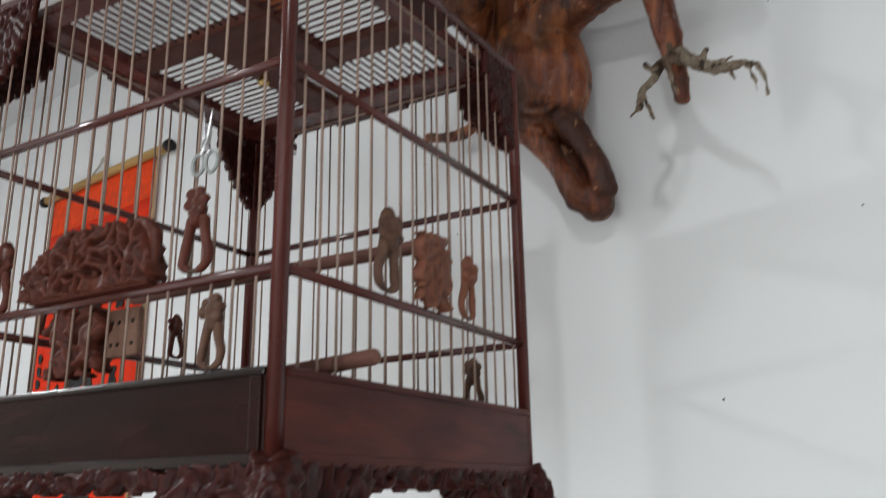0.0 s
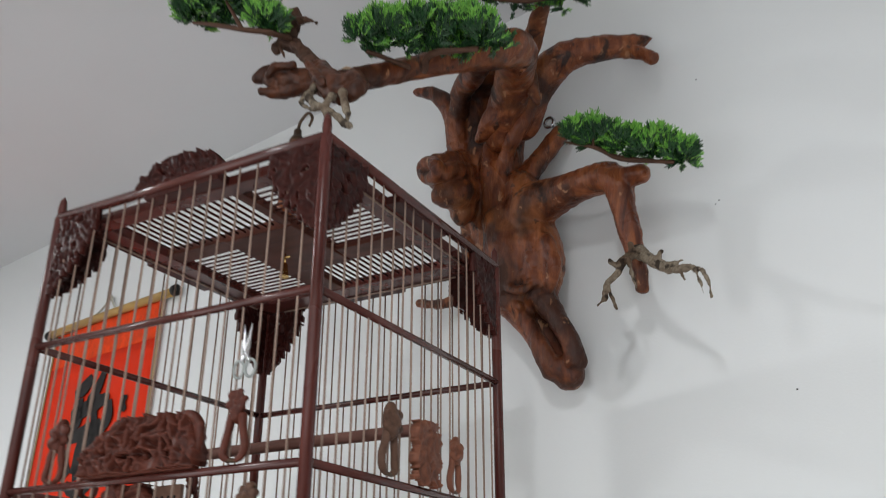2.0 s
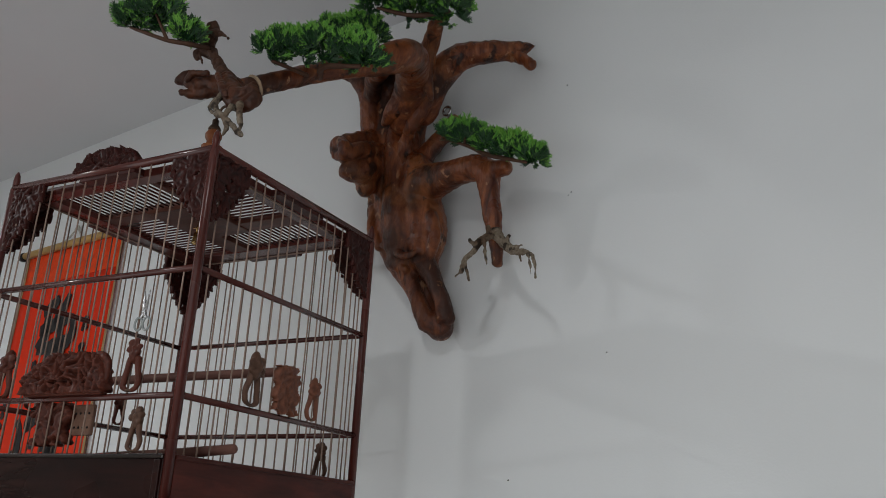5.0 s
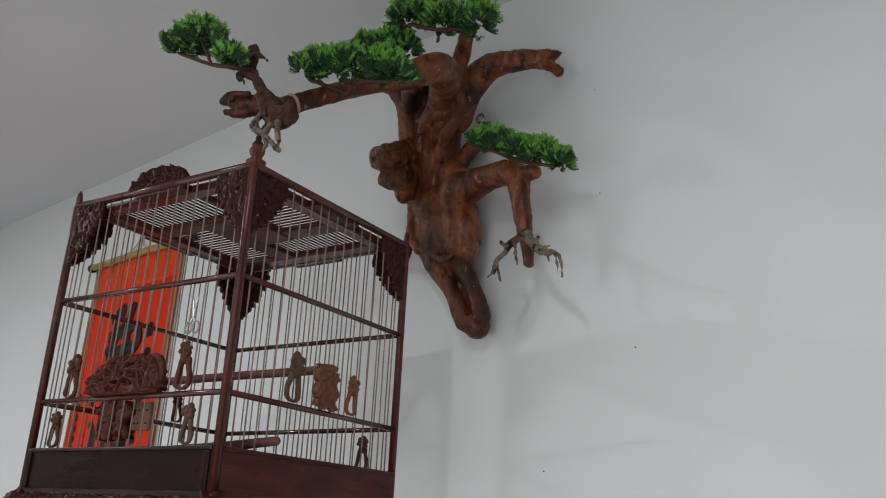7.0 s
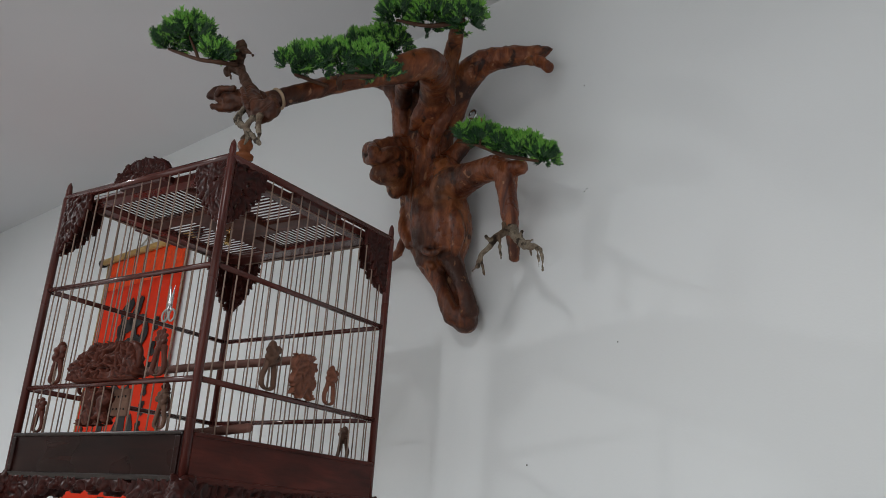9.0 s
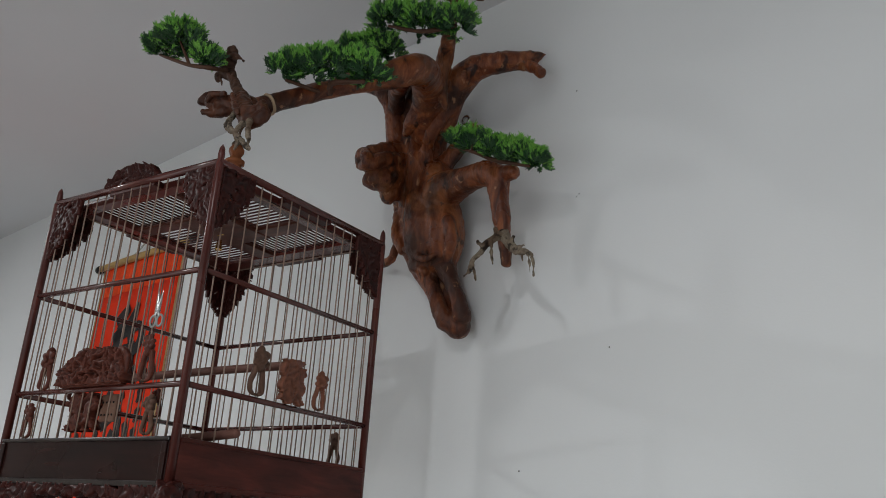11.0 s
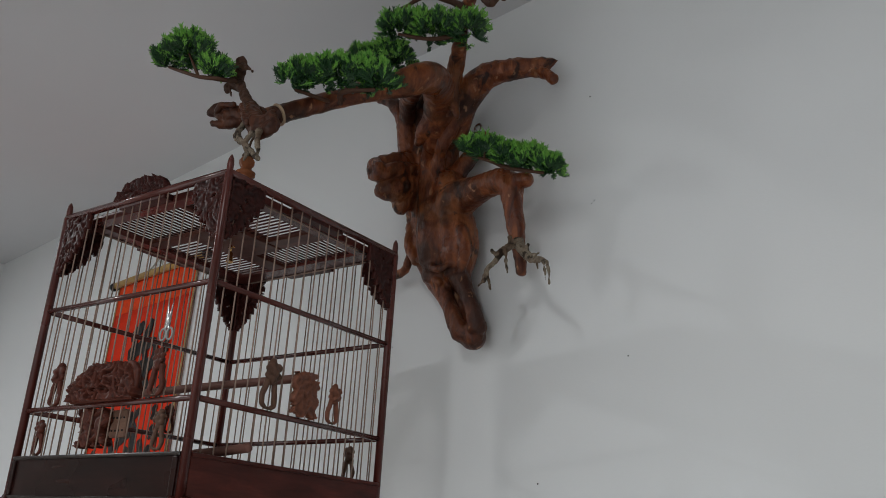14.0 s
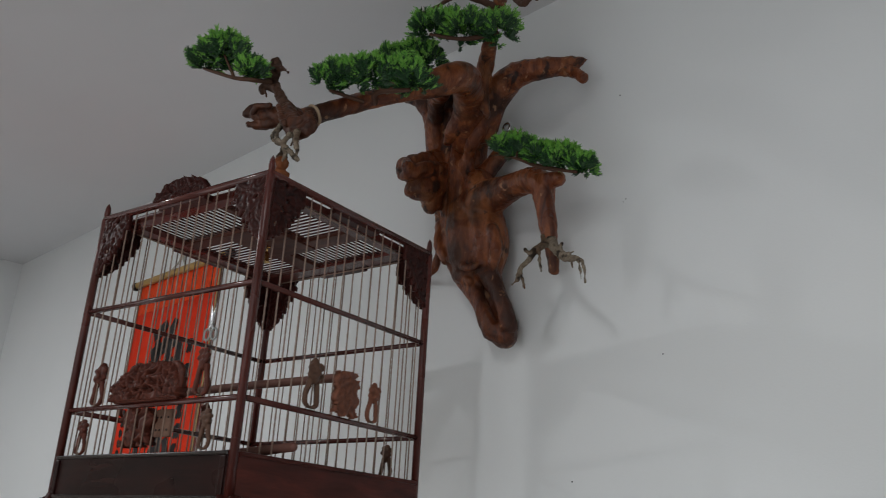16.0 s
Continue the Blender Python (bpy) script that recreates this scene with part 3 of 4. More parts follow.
# four slatted openings set like a pinwheel round the centre plate: x0, x1, y0, y1, slats along y
OPEN = ((-0.732, -0.545, 0.500, 0.590, True), (-0.737, -0.640, 0.620, 0.797, False), (-0.533, -0.433, 0.502, 0.680, False), (-0.602, -0.435, 0.717, 0.797, True))
for lo, hi in (((XL + FI, YF + FI), (XR - FI, 0.500)), ((XL + FI, 0.797), (XR - FI, YB - FI)), ((XL + FI, 0.500), (-0.737, 0.797)), ((-0.433, 0.500), (XR - FI, 0.797))):
    bm = bmesh.new()
    box(bm, (*lo, ZR - 0.006), (*hi, ZR + 0.006), 0.0012)
    cage_part("roof_board", bm, M_POST, smooth=False)
for lo, hi in (((-0.545, 0.500), (-0.533, 0.590)), ((-0.737, 0.590), (-0.640, 0.620)), ((-0.640, 0.717), (-0.602, 0.797)), ((-0.533, 0.680), (-0.433, 0.717))):
    bm = bmesh.new()
    box(bm, (*lo, ZR - 0.005), (*hi, ZR + 0.005), 0.0012)
    cage_part("roof_crosspiece", bm, M_ROOF, smooth=False)
bm = bmesh.new()
box(bm, (-0.640, 0.590, ZR - 0.007), (-0.533, 0.717, ZR + 0.007), 0.002)
cage_part("centre_plate", bm, M_ROOF, smooth=False)
for a, b in (((XL + FI + 0.004, YF + 0.05), (XL + FI + 0.004, YB - 0.05)), ((XL + 0.05, YB - FI - 0.004), (XR - 0.05, YB - FI - 0.004)), ((XR - FI - 0.004, YF + 0.05), (XR - FI - 0.004, YB - 0.05))):
    bm = bmesh.new()
    rod(bm, (*a, ZR - 0.0075), (*b, ZR - 0.0075), 0.0013, 8)
    cage_part("roof_trim", bm, M_BAR, "thin pale bamboo trim")
# small tie blocks between roof frame and top rails
for x, y, dx, dy in ((CX, YF + 0.009, 0.055, 0.010), (CX, YB - 0.009, 0.055, 0.010), (XL + 0.009, CY, 0.010, 0.055), (XR - 0.009, CY, 0.010, 0.055)):
    bm = bmesh.new()
    box(bm, (x - dx, y - dy, ZR - 0.005), (x + dx, y + dy, ZR + 0.005), 0.001)
    cage_part("tie_block", bm, M_CARVE, smooth=False)
n = 17
for x0, x1, y0, y1, along_y in OPEN:
    b = bmesh.new()
    half = ((y1 - y0) if along_y else (x1 - x0)) / 2 + 0.003
    if along_y:
        rod(b, (0, -half, 0), (0, half, 0), 0.0015, 6)
    else:
        rod(b, (-half, 0, 0), (half, 0, 0), 0.0015, 6)
    slat_me = mesh_from(b, "roof_slat")
    slat_me.materials.append(M_CARVE)
    for k in range(n):
        f = (k + 0.5) / n
        x = x0 + f * (x1 - x0) if along_y else (x0 + x1) / 2
        y = (y0 + y1) / 2 if along_y else y0 + f * (y1 - y0)
        slat = new("roof_slat", slat_me)
        slat.parent = cage
        slat.matrix_local = Matrix.Translation((x - CX, y - CY, ZR - Z_BASE))


def crest_shape(x, z):
    f = abs(x) / 0.064
    if f >= 1:
        return False
    top = 0.031 * (1 - f ** 2.2) ** 0.6 + 0.0016 * math.sin(x * 300)
    return z < top


bm = bmesh.new()
carving(bm, crest_shape, 0.130, 0.036, 0.010, 77, 0.0014, 0.46, 0.0065, 110)
bm.transform(Matrix.Translation((-0.590, YF + 0.002, Z_TOP + 0.003)))
cage_part("crest", bm, M_CARVE, "carved openwork crest")
# latch pin on the far rail
bm = bmesh.new()
tube(bm, [(-0.55, YB, Z_TOP + 0.004, 0.003), (-0.55, YB, Z_TOP + 0.022, 0.0035), (-0.548, YB - 0.002, Z_TOP + 0.030, 0.002)], 8, 3)
cage_part("pin", bm, M_STEEL, "small steel pin")

# turned hanging knob, its hook, and the bell under the plate
prof = [(0.050, 0.0), (0.052, 0.006), (0.046, 0.012), (0.026, 0.017), (0.015, 0.021), (0.013, 0.028), (0.017, 0.034), (0.023, 0.041), (0.025, 0.050), (0.023, 0.059), (0.015, 0.066), (0.013, 0.069),
        (0.021, 0.072), (0.022, 0.077), (0.014, 0.081), (0.0125, 0.085), (0.017, 0.090), (0.020, 0.098), (0.017, 0.106), (0.0125, 0.110), (0.020, 0.113), (0.021, 0.119), (0.013, 0.123),
        (0.0115, 0.128), (0.016, 0.134), (0.0165, 0.140), (0.012, 0.146), (0.009, 0.150)]
KX, KY = -0.600, 0.668
bm = lathe([(r * 0.86, z * 1.08) for r, z in prof], 22)
bm.transform(Matrix.Translation((KX, KY, ZR + 0.008)))
cage_part("hanging_knob", bm, M_TURN, "turned orange-brown wooden hanging knob")
bm = lathe([(0.010, 0), (0.011, 0.004), (0.008, 0.009), (0.0055, 0.012), (0.0055, 0.020), (0.004, 0.022)], 16)
tube(bm, [(0, 0, 0.020, 0.0022), (0.004, 0, 0.034, 0.0022), (0.016, 0, 0.044, 0.0022), (0.024, 0, 0.034, 0.0022), (0.020, 0, 0.022, 0.0018)], 8, 5)
bm.transform(Matrix.Translation((KX, KY, ZR + 0.166)))
cage_part("hook", bm, M_BRONZE, "dark bronze hanging hook")
bm = bmesh.new()
tube(bm, [(-0.010, 0, 0, 0.0016), (0.010, 0, 0, 0.0016)], 8, 2)
rod(bm, (0, 0, 0.008), (0, 0, -0.012), 0.0014, 8)
add(bm, lathe([(0.002, -0.010), (0.0055, -0.014), (0.0065, -0.024), (0.0085, -0.036), (0.0090, -0.038), (0.006, -0.036)], 14))
bm.transform(Matrix.Translation((KX + 0.006, KY - 0.012, ZR - 0.012)) @ Matrix.Scale(0.72, 4))
cage_part("bell", bm, M_BRASS, "small brass bell fitting")

# perches
bm = bmesh.new()
tube(bm, [(XL + 0.004, 0.664, 1.742, 0.0070), (-0.58, 0.666, 1.744, 0.0068), (XR + 0.008, 0.668, 1.744, 0.0070)], 12, 5, 0.08)
cage_part("perch", bm, M_PERCH, "round brown wooden perch")
bm = bmesh.new()
tube(bm, [(-0.62, 0.56, 1.612, 0.0068), (-0.48, 0.55, 1.616, 0.007), (XR + 0.022, 0.545, 1.622, 0.0065)], 12, 5, 0.08)
cage_part("floor_perch", bm, M_PERCH, "short brown perch lying on the tray")


# ---- carved pieces clipped to the cage ----
def clip(h, material, x, y, z, rz, lean, flower, seed, label):
    """A carved wooden spring clip: two bowed legs meeting at a foot, with a cut head."""
    ob = thing("carved_clip", label, "clip", "carved clips on the cage", m=LEVEL @ Matrix.Translation((x, y, z)) @ pose(0, 0, 0, 0, lean, rz))
    w = h * 0.165
    for s in (-1, 1):
        bm = bmesh.new()
        tube(bm, [(s * w * 0.45, 0, h * 0.03, h * 0.040), (s * w * 0.98, 0, h * 0.09, h * 0.052), (s * w * 1.02, 0.001, h * 0.24, h * 0.058), (s * w * 0.74, 0, h * 0.42, h * 0.060), (s * w * 0.50, 0, h * 0.60, h * 0.064)], 10, 5, 0.22, seed + s)
        part("leg", bm, material, ob)
    bits = [[(0, 0, h * 0.58, h * 0.09), (0, 0, h * 0.72, h * 0.09)]]
    if flower:
        for k in range(6):
            a = k * math.pi / 3 + 0.3
            bits.append([(math.cos(a) * h * 0.05, -h * 0.03, h * 0.78 + math.sin(a) * h * 0.05, h * 0.045), (math.cos(a) * h * 0.14, -h * 0.035, h * 0.78 + math.sin(a) * h * 0.13, h * 0.062)])
        bits.append([(0, -h * 0.07, h * 0.78, h * 0.05), (0, -h * 0.10, h * 0.78, h * 0.035)])
    else:
        bits.append([(0, 0, h * 0.74, h * 0.095), (-h * 0.01, 0, h * 0.86, h * 0.090), (0, 0, h * 0.95, h * 0.060)])
        for sx, z0, z1 in ((-1, 0.60, 0.70), (1, 0.62, 0.73), (-1, 0.76, 0.84), (1, 0.80, 0.88)):
            bits.append([(sx * h * 0.09, -h * 0.03, h * z0, h * 0.045), (sx * h * 0.16, -h * 0.03, h * (z0 + z1) / 2, h * 0.045), (sx * h * 0.11, -h * 0.04, h * z1, h * 0.038)])
        bits.append([(-h * 0.07, -h * 0.10, h * 0.62, h * 0.032), (h * 0.05, -h * 0.11, h * 0.70, h * 0.032), (-h * 0.05, -h * 0.10, h * 0.80, h * 0.030)])
    part("carved_head", fused(bits, h * 0.026, h * 0.05, seed, h * 0.012, -0.0006, 0.5), material, ob, "carved wooden head of the clip")
    bm = bmesh.new()
    tube(bm, [(-w * 0.5, 0, h * 0.02, h * 0.03), (w * 0.5, 0, h * 0.02, h * 0.03)], 8, 2)
    part("spring", bm, M_BRONZE, ob, "thin dark spring wire")
    return ob


BR, GR = M_CLIP, M_CLIPGREY
clip(0.066, BR, -0.722, YF + 0.004, 1.682, 0, 3, False, 1.0, "small carved brown wooden clip on the upper rail")
clip(0.054, BR, -0.742, YF + 0.004, 1.609, 0, 3, True, 2.0, "flower-headed brown wooden clip on the base edge")
clip(0.070, BR, -0.468, YF - 0.006, 1.682, 0, 3, True, 3.0, "flower-headed carved brown clip on the rail")
clip(0.054, GR, -0.446, YF - 0.006, 1.609, 0, 3, True, 4.0, "greyish flower-headed wooden clip on the base edge")
clip(0.072, GR, XR + 0.006, 0.585, 1.682, 90, 2, False, 5.0, "greyish carved wooden clip beside the perch")
clip(0.062, M_PLAQUE, XR + 0.006, 0.722, 1.682, 90, 2, False, 6.0, "carved pale brown clip on the side rail")
clip(0.058, GR, -0.447, YB - 0.008, 1.609, 0, 2, True, 7.0, "dark flower-headed clip at the cage floor")
clip(0.052, BR, XL + 0.006, 0.728, 1.682, 270, 2, False, 8.0, "carved brown clip on the far side rail")
clip(0.060, BR, XL + 0.006, 0.560, 1.682, 270, 2, False, 9.0, "carved brown clip on the side rail")


def swirl_shape(x, z):
    f = x / 0.077
    if abs(f) >= 1:
        return False
    top = 0.054 * (1 - max(0.0, f) ** 6) ** 0.5 if f > -0.35 else 0.054 - 0.030 * ((-f - 0.35) / 0.65) ** 1.2
    return 0.001 < z < top + 0.0016 * math.sin(x * 260)


def relief_panel(name, label, shape, w, h, thick, seed, x, y, z, rz, material, cell=0.0019, holes=0.36, depth=0.008, scale=100.0, category="carving"):
    ob = thing(name, label, category, m=LEVEL @ Matrix.Translation((x, y, z)) @ pose(0, 0, 0, 0, 0, rz))
    bm = bmesh.new()
    carving(bm, shape, w, h, thick, seed, cell, holes, depth, scale)
    part("relief", bm, material, ob)
    return ob


panel = relief_panel("openwork_carving", "deeply carved reddish brown openwork piece standing on the rail", swirl_shape, 0.156, 0.058, 0.012, 5.3, -0.585, YF - 0.004, 1.681, 0, M_CLIP, cell=0.0013, holes=0.46, depth=0.010, scale=88.0)


# its plain foot and the rolled end
bm = bmesh.new()
box(bm, (-0.072, -0.005, -0.001), (0.072, 0.005, 0.004), 0.0012)
part("foot", bm, M_CLIP, panel, "plain narrow wooden foot", smooth=False)
part("scroll_end", fused([[(0.066, 0, 0.006, 0.006), (0.074, -0.002, 0.024, 0.0055), (0.070, -0.003, 0.044, 0.006), (0.056, -0.003, 0.051, 0.0055), (0.046, -0.002, 0.046, 0.004)]], 0.0018, 0.003, 31.0, 0.004, 0.0, 0.4), M_CLIP, panel, "rolled carved edge")


def hanging_shape(x, z):
    return abs(x) < 0.030 + 0.006 * math.sin(z * 190) and z > 0.004 + 0.003 * math.sin(x * 300)


low = relief_panel("seed_feeder", "carved brown feeder front hanging below the rail", hanging_shape, 0.076, 0.058, 0.012, 8.1, -0.615, YF + 0.012, 1.616, 0, M_CLIP, scale=70.0)
bm = bmesh.new()
box(bm, (0.030, 0.004, 0.016), (0.066, 0.010, 0.056), 0.002)
part("feeder_box", bm, M_PALEBOARD, low, "plain pale brown wooden box", smooth=False)
bm = bmesh.new()
for k in range(4):
    for j in range(2):
        b = lathe([(0.0018, 0.0), (0.0012, 0.0010)], 8)
        b.transform(Matrix.Translation((0.036 + 0.008 * k, 0.0035, 0.026 + 0.018 * j)) @ Matrix.Rotation(radians(90), 4, "X"))
        add(bm, b)
part("peg_holes", bm, M_BLACK, low, "dark drilled holes")


def plaque_shape(x, z):
    return abs(x) < 0.024 + 0.003 * math.sin(z * 260 + 1) and 0.003 + 0.003 * math.sin(x * 240) < z < 0.066 - 0.002 * math.sin(x * 300)


relief_panel("carved_plaque", "upright carved reddish brown plaque on the side rail", plaque_shape, 0.056, 0.070, 0.008, 9.7, XR + 0.006, 0.658, 1.681, 90, M_PLAQUE, holes=0.52, depth=0.0035, scale=110)

# scissors hung on a wire
sc = thing("scissors", "small pale grey scissors hooked on the cage wires", "scissors", m=LEVEL @ Matrix.Translation((-0.463, YF - 0.006, 1.760)))
for s in (-1, 1):
    bm = bmesh.new()
    ring = [(s * 0.007 + 0.0062 * math.cos(a), 0, 0.008 + 0.0085 * math.sin(a), 0.0015) for a in (2 * math.pi * k / 14 for k in range(15))]
    tube(bm, ring, 8, 1)
    part("handle", bm, M_PLASTIC, sc)
    bm = bmesh.new()
    tube(bm, [(s * 0.004, 0, 0.016, 0.0022), (-s * 0.001, 0, 0.026, 0.0026), (-s * 0.0045, 0, 0.052, 0.0006)], 6, 4)
    part("blade", bm, M_STEEL, sc, "steel blade")
bm = lathe([(0.0022, -0.003), (0.0022, 0.003)], 10)
bm.transform(Matrix.Translation((0, 0, 0.023)) @ Matrix.Rotation(radians(90), 4, "X"))
part("pivot", bm, M_STEEL, sc)

# ---- the driftwood bonsai on the wall ----
tree = thing("driftwood_bonsai", "reddish brown driftwood wall bonsai with artificial green needle pads", "bonsai", m=WALL)


def limb(bm, rows, sides=14, lump=0.18, seed=0.0, steps=6):
    """Rows of (along, out, up, radius) in the wall's coordinates."""
    rows = [(u, -d, z, r) for u, d, z, r in rows]
    if isinstance(bm, list):
        bm.append(rows)
        return bm
    return tube(bm, rows, sides, steps, lump, seed)


bm = []
# main trunk, a broad flattened belly, and below it a long snout of two ridges
limb(bm, [(-0.099, 0.070, 2.451, 0.0267), (-0.135, 0.065, 2.407, 0.0296), (-0.162, 0.070, 2.348, 0.0403), (-0.168, 0.070, 2.275, 0.0483), (-0.151, 0.070, 2.212, 0.0482)])
limb(bm, [(-0.190, 0.070, 2.250, 0.0441), (-0.192, 0.065, 2.190, 0.0398), (-0.186, 0.062, 2.119, 0.0385), (-0.166, 0.058, 2.068, 0.0316)])
limb(bm, [(-0.125, 0.075, 2.241, 0.0475), (-0.110, 0.072, 2.181, 0.0429), (-0.092, 0.070, 2.110, 0.0438), (-0.101, 0.062, 2.059, 0.0326)])
limb(bm, [(-0.150, 0.085, 2.201, 0.0404), (-0.143, 0.088, 2.121, 0.0419), (-0.138, 0.074, 2.062, 0.0330)])
limb(bm, [(-0.155, 0.068, 2.060, 0.0302), (-0.118, 0.072, 2.002, 0.0195), (-0.096, 0.070, 1.960, 0.0182), (-0.082, 0.060, 1.927, 0.0194)])
limb(bm, [(-0.094, 0.065, 2.054, 0.0265), (-0.064, 0.066, 2.004, 0.0182), (-0.045, 0.064, 1.965, 0.0170), (-0.043, 0.056, 1.937, 0.0187)])
limb(bm, [(-0.125, 0.028, 2.040, 0.0252), (-0.102, 0.026, 1.988, 0.0267), (-0.076, 0.028, 1.946, 0.0275)])
limb(bm, [(-0.071, 0.044, 1.929, 0.0271), (-0.064, 0.042, 1.921, 0.0269)])
# raised brow and nostril rolls
limb(bm, [(-0.177, 0.100, 2.090, 0.0082), (-0.138, 0.106, 2.069, 0.0087), (-0.109, 0.108, 2.053, 0.0092), (-0.090, 0.098, 2.062, 0.0069)])
limb(bm, [(-0.156, 0.094, 2.049, 0.0119), (-0.125, 0.092, 2.033, 0.0108)])
limb(bm, [(-0.223, 0.085, 2.180, 0.0158), (-0.213, 0.096, 2.130, 0.0134), (-0.192, 0.096, 2.091, 0.0117)])
limb(bm, [(-0.063, 0.095, 2.131, 0.0147), (-0.054, 0.090, 2.087, 0.0145), (-0.071, 0.080, 2.053, 0.0116)])
# left column that rises into the forward branch and ends in a pointed stub
limb(bm, [(-0.234, 0.085, 2.305, 0.0330), (-0.234, 0.100, 2.349, 0.0265), (-0.233, 0.112, 2.392, 0.0232), (-0.234, 0.125, 2.432, 0.0216), (-0.261, 0.140, 2.475, 0.0168), (-0.307, 0.150, 2.496, 0.0101)])
limb(bm, [(-0.207, 0.075, 2.303, 0.0361), (-0.211, 0.080, 2.363, 0.0321), (-0.210, 0.085, 2.420, 0.0302), (-0.189, 0.100, 2.469, 0.0291), (-0.139, 0.130, 2.482, 0.0271)])
limb(bm, [(-0.223, 0.125, 2.421, 0.0198), (-0.184, 0.160, 2.446, 0.0205), (-0.112, 0.210, 2.435, 0.0235)])
# deep hollow, a spindle strand in front of it and a second one beside it
limb(bm, [(-0.053, 0.150, 2.421, 0.0184), (-0.082, 0.155, 2.388, 0.0220), (-0.115, 0.157, 2.361, 0.0226), (-0.146, 0.150, 2.344, 0.0145), (-0.167, 0.140, 2.341, 0.0078)])
limb(bm, [(-0.062, 0.120, 2.393, 0.0145), (-0.080, 0.125, 2.357, 0.0170), (-0.101, 0.125, 2.330, 0.0149), (-0.128, 0.110, 2.306, 0.0167), (-0.142, 0.100, 2.252, 0.0218)])
limb(bm, [(-0.163, 0.110, 2.342, 0.0138), (-0.161, 0.110, 2.285, 0.0220), (-0.155, 0.100, 2.227, 0.0259)])
# flame-like strand at the foot of the stem
limb(bm, [(-0.023, 0.165, 2.349, 0.009), (-0.034, 0.172, 2.386, 0.017), (-0.034, 0.176, 2.417, 0.017), (-0.022, 0.178, 2.441, 0.012), (-0.014, 0.178, 2.458, 0.007)])
limb(bm, [(-0.074, 0.165, 2.375, 0.009), (-0.039, 0.175, 2.386, 0.011), (-0.053, 0.165, 2.366, 0.009)])
# curled burl: a rolled rim round a sunken eye, and three lobes
limb(bm, [(-0.198, 0.215, 2.266, 0.0131), (-0.194, 0.217, 2.252, 0.0130), (-0.205, 0.212, 2.249, 0.0131), (-0.225, 0.203, 2.258, 0.0133), (-0.244, 0.195, 2.275, 0.0135)])
limb(bm, [(-0.244, 0.195, 2.275, 0.0135), (-0.249, 0.193, 2.290, 0.0136), (-0.237, 0.198, 2.293, 0.0135), (-0.216, 0.207, 2.283, 0.0133), (-0.198, 0.215, 2.266, 0.0131)])
limb(bm, [(-0.227, 0.100, 2.299, 0.0348), (-0.214, 0.165, 2.268, 0.0302), (-0.229, 0.185, 2.277, 0.0229)])
limb(bm, [(-0.215, 0.110, 2.299, 0.0264), (-0.195, 0.175, 2.273, 0.0195), (-0.190, 0.205, 2.251, 0.0141)])
limb(bm, [(-0.215, 0.100, 2.267, 0.0344), (-0.198, 0.165, 2.232, 0.0297), (-0.206, 0.188, 2.226, 0.0223)])
limb(bm, [(-0.218, 0.100, 2.242, 0.0299), (-0.204, 0.140, 2.208, 0.0206), (-0.210, 0.130, 2.198, 0.0103)])
limb(bm, [(-0.231, 0.100, 2.334, 0.0274), (-0.222, 0.155, 2.308, 0.0244), (-0.226, 0.180, 2.298, 0.0193)])
# right branch with a forked end
limb(bm, [(-0.100, 0.10, 2.372, 0.036), (-0.054, 0.11, 2.431, 0.033), (0.001, 0.11, 2.461, 0.029), (0.053, 0.09, 2.466, 0.024), (0.096, 0.06, 2.471, 0.021), (0.118, 0.05, 2.476, 0.013), (0.138, 0.04, 2.479, 0.003)], 14, 0.15, 11)
limb(bm, [(0.092, 0.06, 2.462, 0.016), (0.122, 0.06, 2.442, 0.012), (0.138, 0.06, 2.424, 0.012)], 10, 0.1, 12)
# stem that climbs to the top
limb(bm, [(-0.085, 0.13, 2.400, 0.032), (-0.062, 0.15, 2.435, 0.024), (-0.004, 0.193, 2.473, 0.018), (0.040, 0.231, 2.503, 0.016), (0.095, 0.266, 2.523, 0.0145), (0.125, 0.262, 2.562, 0.0115)], 12, 0.14, 13)
# right arm, its elbow and stub
limb(bm, [(-0.120, 0.08, 2.206, 0.046), (-0.060, 0.09, 2.210, 0.036), (-0.015, 0.10, 2.208, 0.030), (0.045, 0.11, 2.206, 0.027), (0.080, 0.115, 2.190, 0.026), (0.088, 0.112, 2.143, 0.021), (0.094, 0.105, 2.090, 0.0185), (0.098, 0.098, 2.045, 0.0155), (0.098, 0.092, 2.014, 0.0125)], 14, 0.14, 14)
limb(bm, [(0.069, 0.11, 2.198, 0.021), (0.105, 0.117, 2.188, 0.019), (0.126, 0.12, 2.184, 0.016)], 10, 0.15, 15)
# short strut that carries the screw eye
limb(bm, [(-0.125, 0.07, 2.268, 0.026), (-0.092, 0.057, 2.312, 0.021), (-0.053, 0.047, 2.356, 0.0195)])
# root behind
limb(bm, [(-0.235, 0.06, 2.220, 0.030), (-0.262, 0.045, 2.160, 0.014), (-0.282, 0.042, 2.105, 0.012), (-0.320, 0.048, 2.095, 0.011), (-0.372, 0.050, 2.107, 0.010)], 10, 0.2, 17)
part("trunk", fused(bm, 0.0026, 0.0052, 3.0, 0.005, 0.0020, 0.26), M_DRIFT, tree, "oiled reddish driftwood trunk with dark patches")

